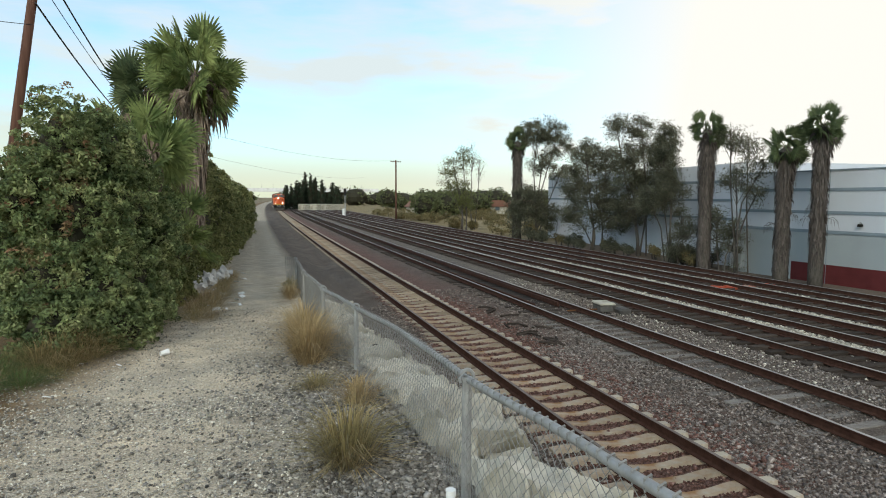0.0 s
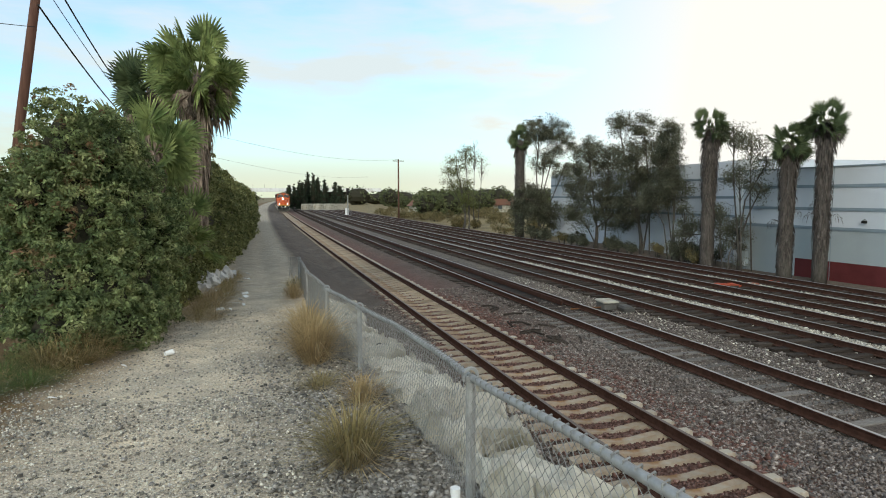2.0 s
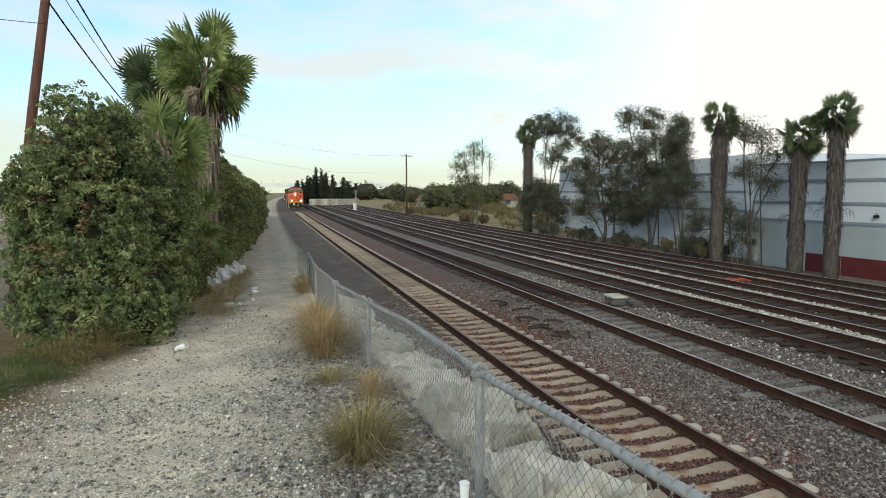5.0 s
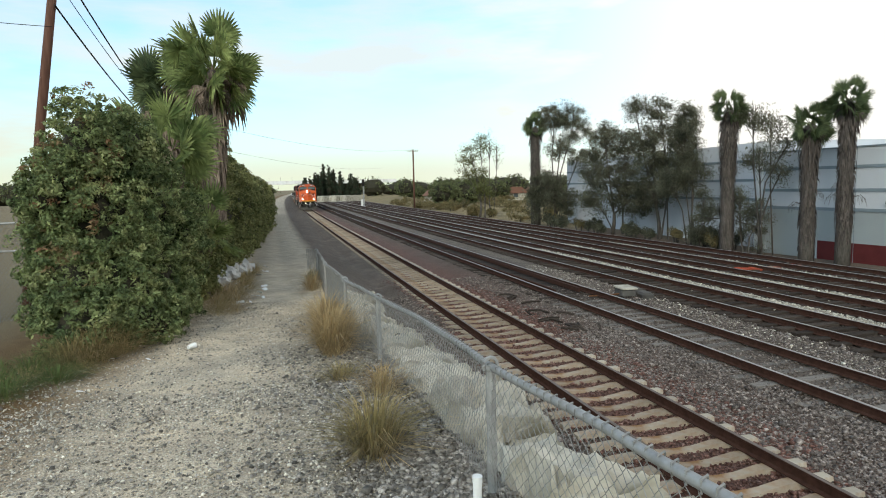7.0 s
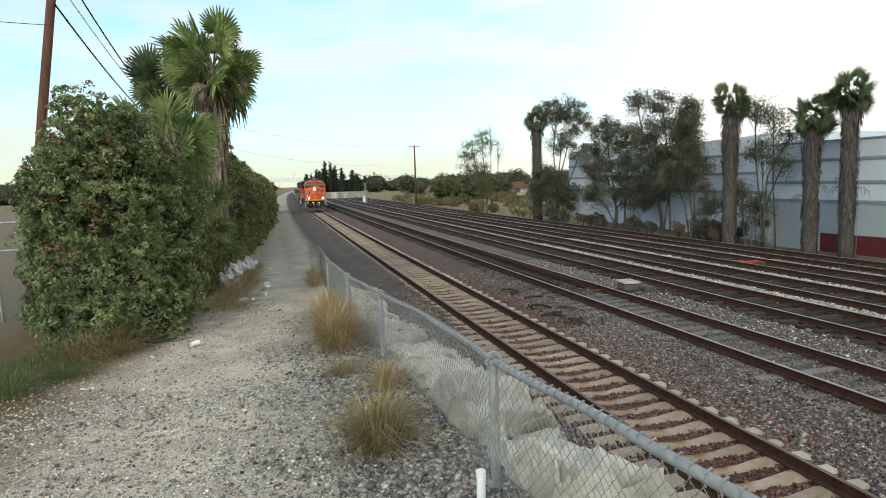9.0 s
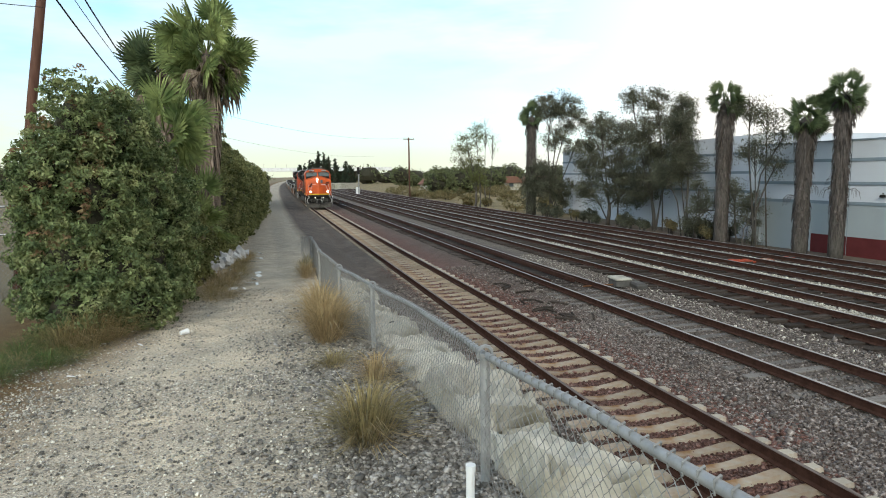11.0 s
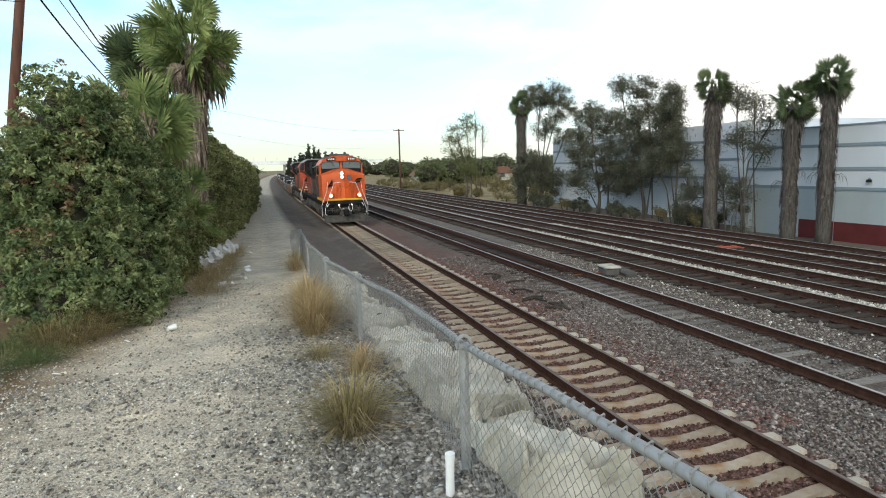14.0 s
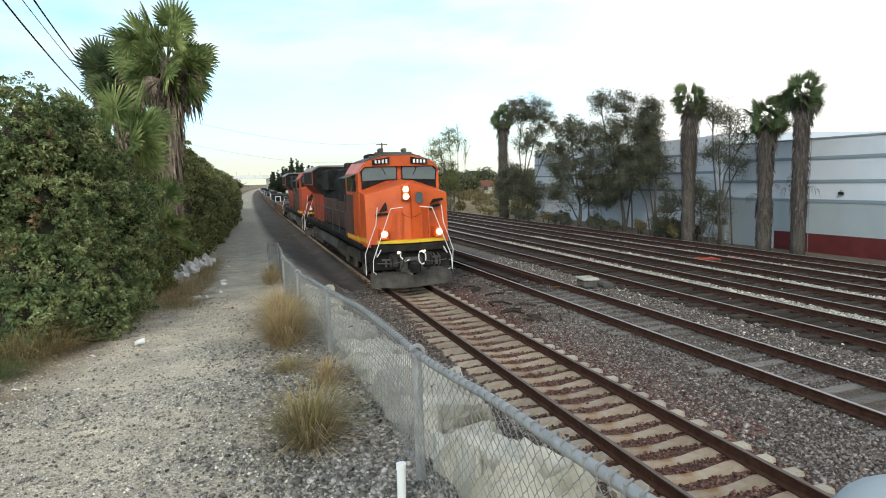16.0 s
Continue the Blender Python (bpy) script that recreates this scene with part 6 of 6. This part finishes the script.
for k in range(14):
    y = 18.6 + 0.36 * k
    x = -1.42 + 0.04 * k + rl.uniform(-0.15, 0.12)
    rubble((x - 0.1, y, ground_level(x, y) + 0.16 + rl.uniform(-0.08, 0.12)), (rl.uniform(0.10, 0.22), rl.uniform(0.12, 0.26), rl.uniform(0.16, 0.34)), k)

for args in (((0.66, 4.45), 0.62, 0.30, 800, STRAW_GREEN), ((0.72, 8.3), 0.85, 0.32, 900, STRAW), ((0.75, 9.2), 0.95, 0.36, 900, STRAW), ((0.68, 7.0), 0.28, 0.24, 350, STRAW_GREEN),
             ((0.95, 16.5), 0.6, 0.35, 500, STRAW), ((0.85, 11.2), 0.7, 0.4, 500, STRAW), ((1.0, 6.0), 0.45, 0.25, 350, STRAW), ((1.05, 18.4), 0.6, 0.3, 300, STRAW_GREEN)):
    (x, y), h, r, n, m = args
    grass_tuft("grass_tuft", "tuft of dry straw-coloured grass at the fence foot", (x, y, ground_level(x, y)), h, r, n, int(y * 100), m)
for k in range(26):
    y = 13.5 + 0.45 * k
    x = -1.12 + rl.uniform(-0.3, 0.25) + 0.012 * k
    grass_tuft("grass_tuft", "patch of short dry grass below the shrubs", (x, y, ground_level(x, y)), rl.uniform(0.25, 0.5), 0.4, 260, 900 + k, STRAW if k % 2 else STRAW_GREEN)
for k in range(22):
    y = 7.2 + 0.28 * k
    x = -3.3 + 0.24 * (y - 7.2) + rl.uniform(-0.25, 0.2)
    grass_tuft("grass_tuft", "weedy dry grass along the foot of the shrub", (x, y, ground_level(x, y)), rl.uniform(0.10, 0.28), 0.3, 140, 940 + k, (GRASS_GREEN, STRAW_GREEN, STRAW)[k % 3])

for k in range(20):
    y = rl.uniform(7.4, 9.8)
    x = -2.75 - rl.uniform(0.0, 1.3) + 0.2 * (y - 7.4)
    grass_tuft("weed_tuft", "low green weeds at the foot of the shrub", (x, y, ground_level(x, y)), rl.uniform(0.15, 0.4), 0.32, 260, 1200 + k, GRASS_GREEN if k % 3 else STRAW_GREEN)
for k in range(5):
    x, y = -2.75 + 0.12 * k, 9.35 + 0.14 * k
    grass_tuft("weed_tuft", "brown dead weeds at the foot of the shrub", (x, y, ground_level(x, y)), rl.uniform(0.5, 0.8), 0.4, 420, 1300 + k, STRAW_GREEN)


def stub_pipe():
    t = thing("stub_pipe", "white plastic pipe stub standing beside the fence post", "pipe", (1.03, 3.13, 1.88))
    part("pipe", Build().tube([(0, 0, -0.2), (0.008, 0, 0.32)], 0.026, 12).tube([(0.008, 0, 0.30), (0.008, 0, 0.335)], 0.029, 12), PVC, t)
    part("tee", Build().tube([(-0.14, 0.0, 0.03), (0.1, 0.02, 0.03)], 0.03, 10), STEEL, t, "grey metal pipe elbow")


stub_pipe()


def switch_machine():
    t = thing("switch_machine", "pale grey switch machine on a dark plate beside the rails", "switch machine", (12.2, 18.9, -0.28), -8)
    part("case", Build().box(-0.42, -0.30, 0.10, 0.10, 0.42, 0.34, 0.05), GREY_DIRT, t)
    part("lid", Build().box(-0.46, -0.34, 0.34, 0.14, 0.46, 0.40, 0.03), CONCRETE, t, "pale sloping lid")
    part("motor_cover", Build().box(0.14, -0.75, 0.06, 0.55, -0.05, 0.26, 0.07), GREY_DIRT, t)
    part("gear_case", Build().disc((0.34, 0.20, 0.18), (0, 1, 0), 0.15, 0.42, 14), GREY_DIRT, t)
    part("base_plate", Build().box(-0.75, -0.85, 0.0, 0.65, 0.6, 0.06, 0.02), BLACK, t)
    part("throw_rod", Build().tube([(-0.4, 0, 0.15), (-1.5, 0.1, 0.1)], 0.03, 6), RUST, t)
    for y in (-0.2, 0.3):
        part("bolt", Build().disc((-0.6, y, 0.08), (0, 0, 1), 0.04, 0.06, 6), RUST, t)


switch_machine()


def bollard(at, r, top):
    t = thing("bollard", "rounded pale grey-blue bollard with a dark collar beyond the fence", "bollard", at)
    h = top - at[2]
    part("post", Build().tube([(0, 0, -0.3), (0, 0, h - r * 0.8)], r * 0.97, 24), STEEL, t, smooth=True)
    rings = [(r * math.cos(a), h - r * 0.8 + r * 0.8 * math.sin(a)) for a in np.linspace(0, math.pi / 2 - 0.02, 9)]
    vs = [(q * math.cos(2 * math.pi * k / 28), q * math.sin(2 * math.pi * k / 28), z) for q, z in rings for k in range(28)]
    fs = [(i * 28 + k, i * 28 + (k + 1) % 28, (i + 1) * 28 + (k + 1) % 28, (i + 1) * 28 + k) for i in range(8) for k in range(28)]
    part("dome", Build().add(vs, fs + [tuple(8 * 28 + k for k in range(28))]), WALL_LOW, t, "smooth pale grey-blue dome", smooth=True)
    part("collar", Build().tube([(0, 0, h - r * 0.86), (0, 0, h - r * 0.78)], r * 1.03, 28), BLACK, t)


bollard((2.16, 1.13, 1.2), 0.23, 2.85)
for x, y, w, n in ((20.3, 22.1, 1.2, 4), (21.3, 22.0, 0.9, 3), (23.1, 22.6, 0.8, 3)):
    t = thing("orange_barrier_scrap", "broken orange plastic barrier lying between far tracks", "debris", (x, y, -0.28), rl.uniform(-20, 20))
    for k in range(n):
        part("plank", Build().box(-w / 2 + w * k / n, -0.25, 0, -w / 2 + w * (k + 0.85) / n, 0.25, rl.uniform(0.10, 0.22), 0.02), ORANGE_OLD, t)
for k in range(16):
    x, y = 8.2 + rl.uniform(-0.4, 0.7), rl.uniform(15, 21)
    b = Build().tube([(-0.35, 0, 0.04), (0.0, rl.uniform(-0.1, 0.1), 0.09), (0.35, rl.uniform(-0.1, 0.1), 0.05)], 0.035, 5)
    ob = part("scrap_timber", b, WOOD_TIE)
    ob.matrix_basis = pose(x, y, -0.30, 0, 0, rl.uniform(0, 180))
    tagged(ob, "splintered dark timber scrap beside the rails", "debris", "track debris")

stones("track_gravel", "small pale loose stones on the gravel track", STONE_PALE, 61, [(-3.4, 1.0, 2.4, 7, 22000), (-3.2, 1.0, 6, 15, 12000)], 0.0075)
stones("track_gravel", "dark loose stones on the gravel track", STONE_MID, 66, [(-3.4, 1.2, 2.4, 7, 5500), (-3.0, 1.2, 6, 15, 4000)], 0.0095)
stones("roadside_stones", "coarse grey stones along the fence foot", STONE_MID, 62, [(0.45, 1.35, 2.6, 7.5, 9500), (-0.3, 1.3, 2.6, 9, 2200), (0.2, 1.3, 7, 12, 1300), (0.7, 1.3, 2.6, 5, 5000)], 0.0132)
stones("ballast_stones", "crushed grey railway ballast", STONE, 63, [(3.4, 4.7, 3, 22, 11000), (7.2, 9.4, 4.2, 15, 22000), (7.6, 9.5, 14, 26, 6000), (11.2, 12.9, 8, 26, 13000), (9.6, 11.0, 8, 22, 2600)], 0.021)
stones("ballast_stones", "rust-stained railway ballast", STONE_RED, 64, [(4.6, 7.2, 3.6, 16, 20000), (6.9, 8.0, 7, 24, 10000), (4.6, 7.2, 14, 26, 5000)], 0.019, sink=0.35)
stones("ballast_stones", "pale grey railway ballast between far tracks", STONE_PALE, 65, [(11.6, 12.9, 8, 28, 1500), (14.95, 15.72, 10, 34, 7000), (17.75, 18.55, 12, 36, 6500), (20.75, 21.6, 14, 36, 2500)], 0.019)
consist = build_train()


def motions():
    for car, back in consist:
        rows = []
        for t, y in FRONT:
            s = y + back
            x = TRACKS[0] + bend(s)
            turn = -math.degrees(math.atan(2 * 6e-5 * s))
            rows.append((t, pose(x, s, 0, 0, 0, turn)))
        walk(car, rows)


motions()
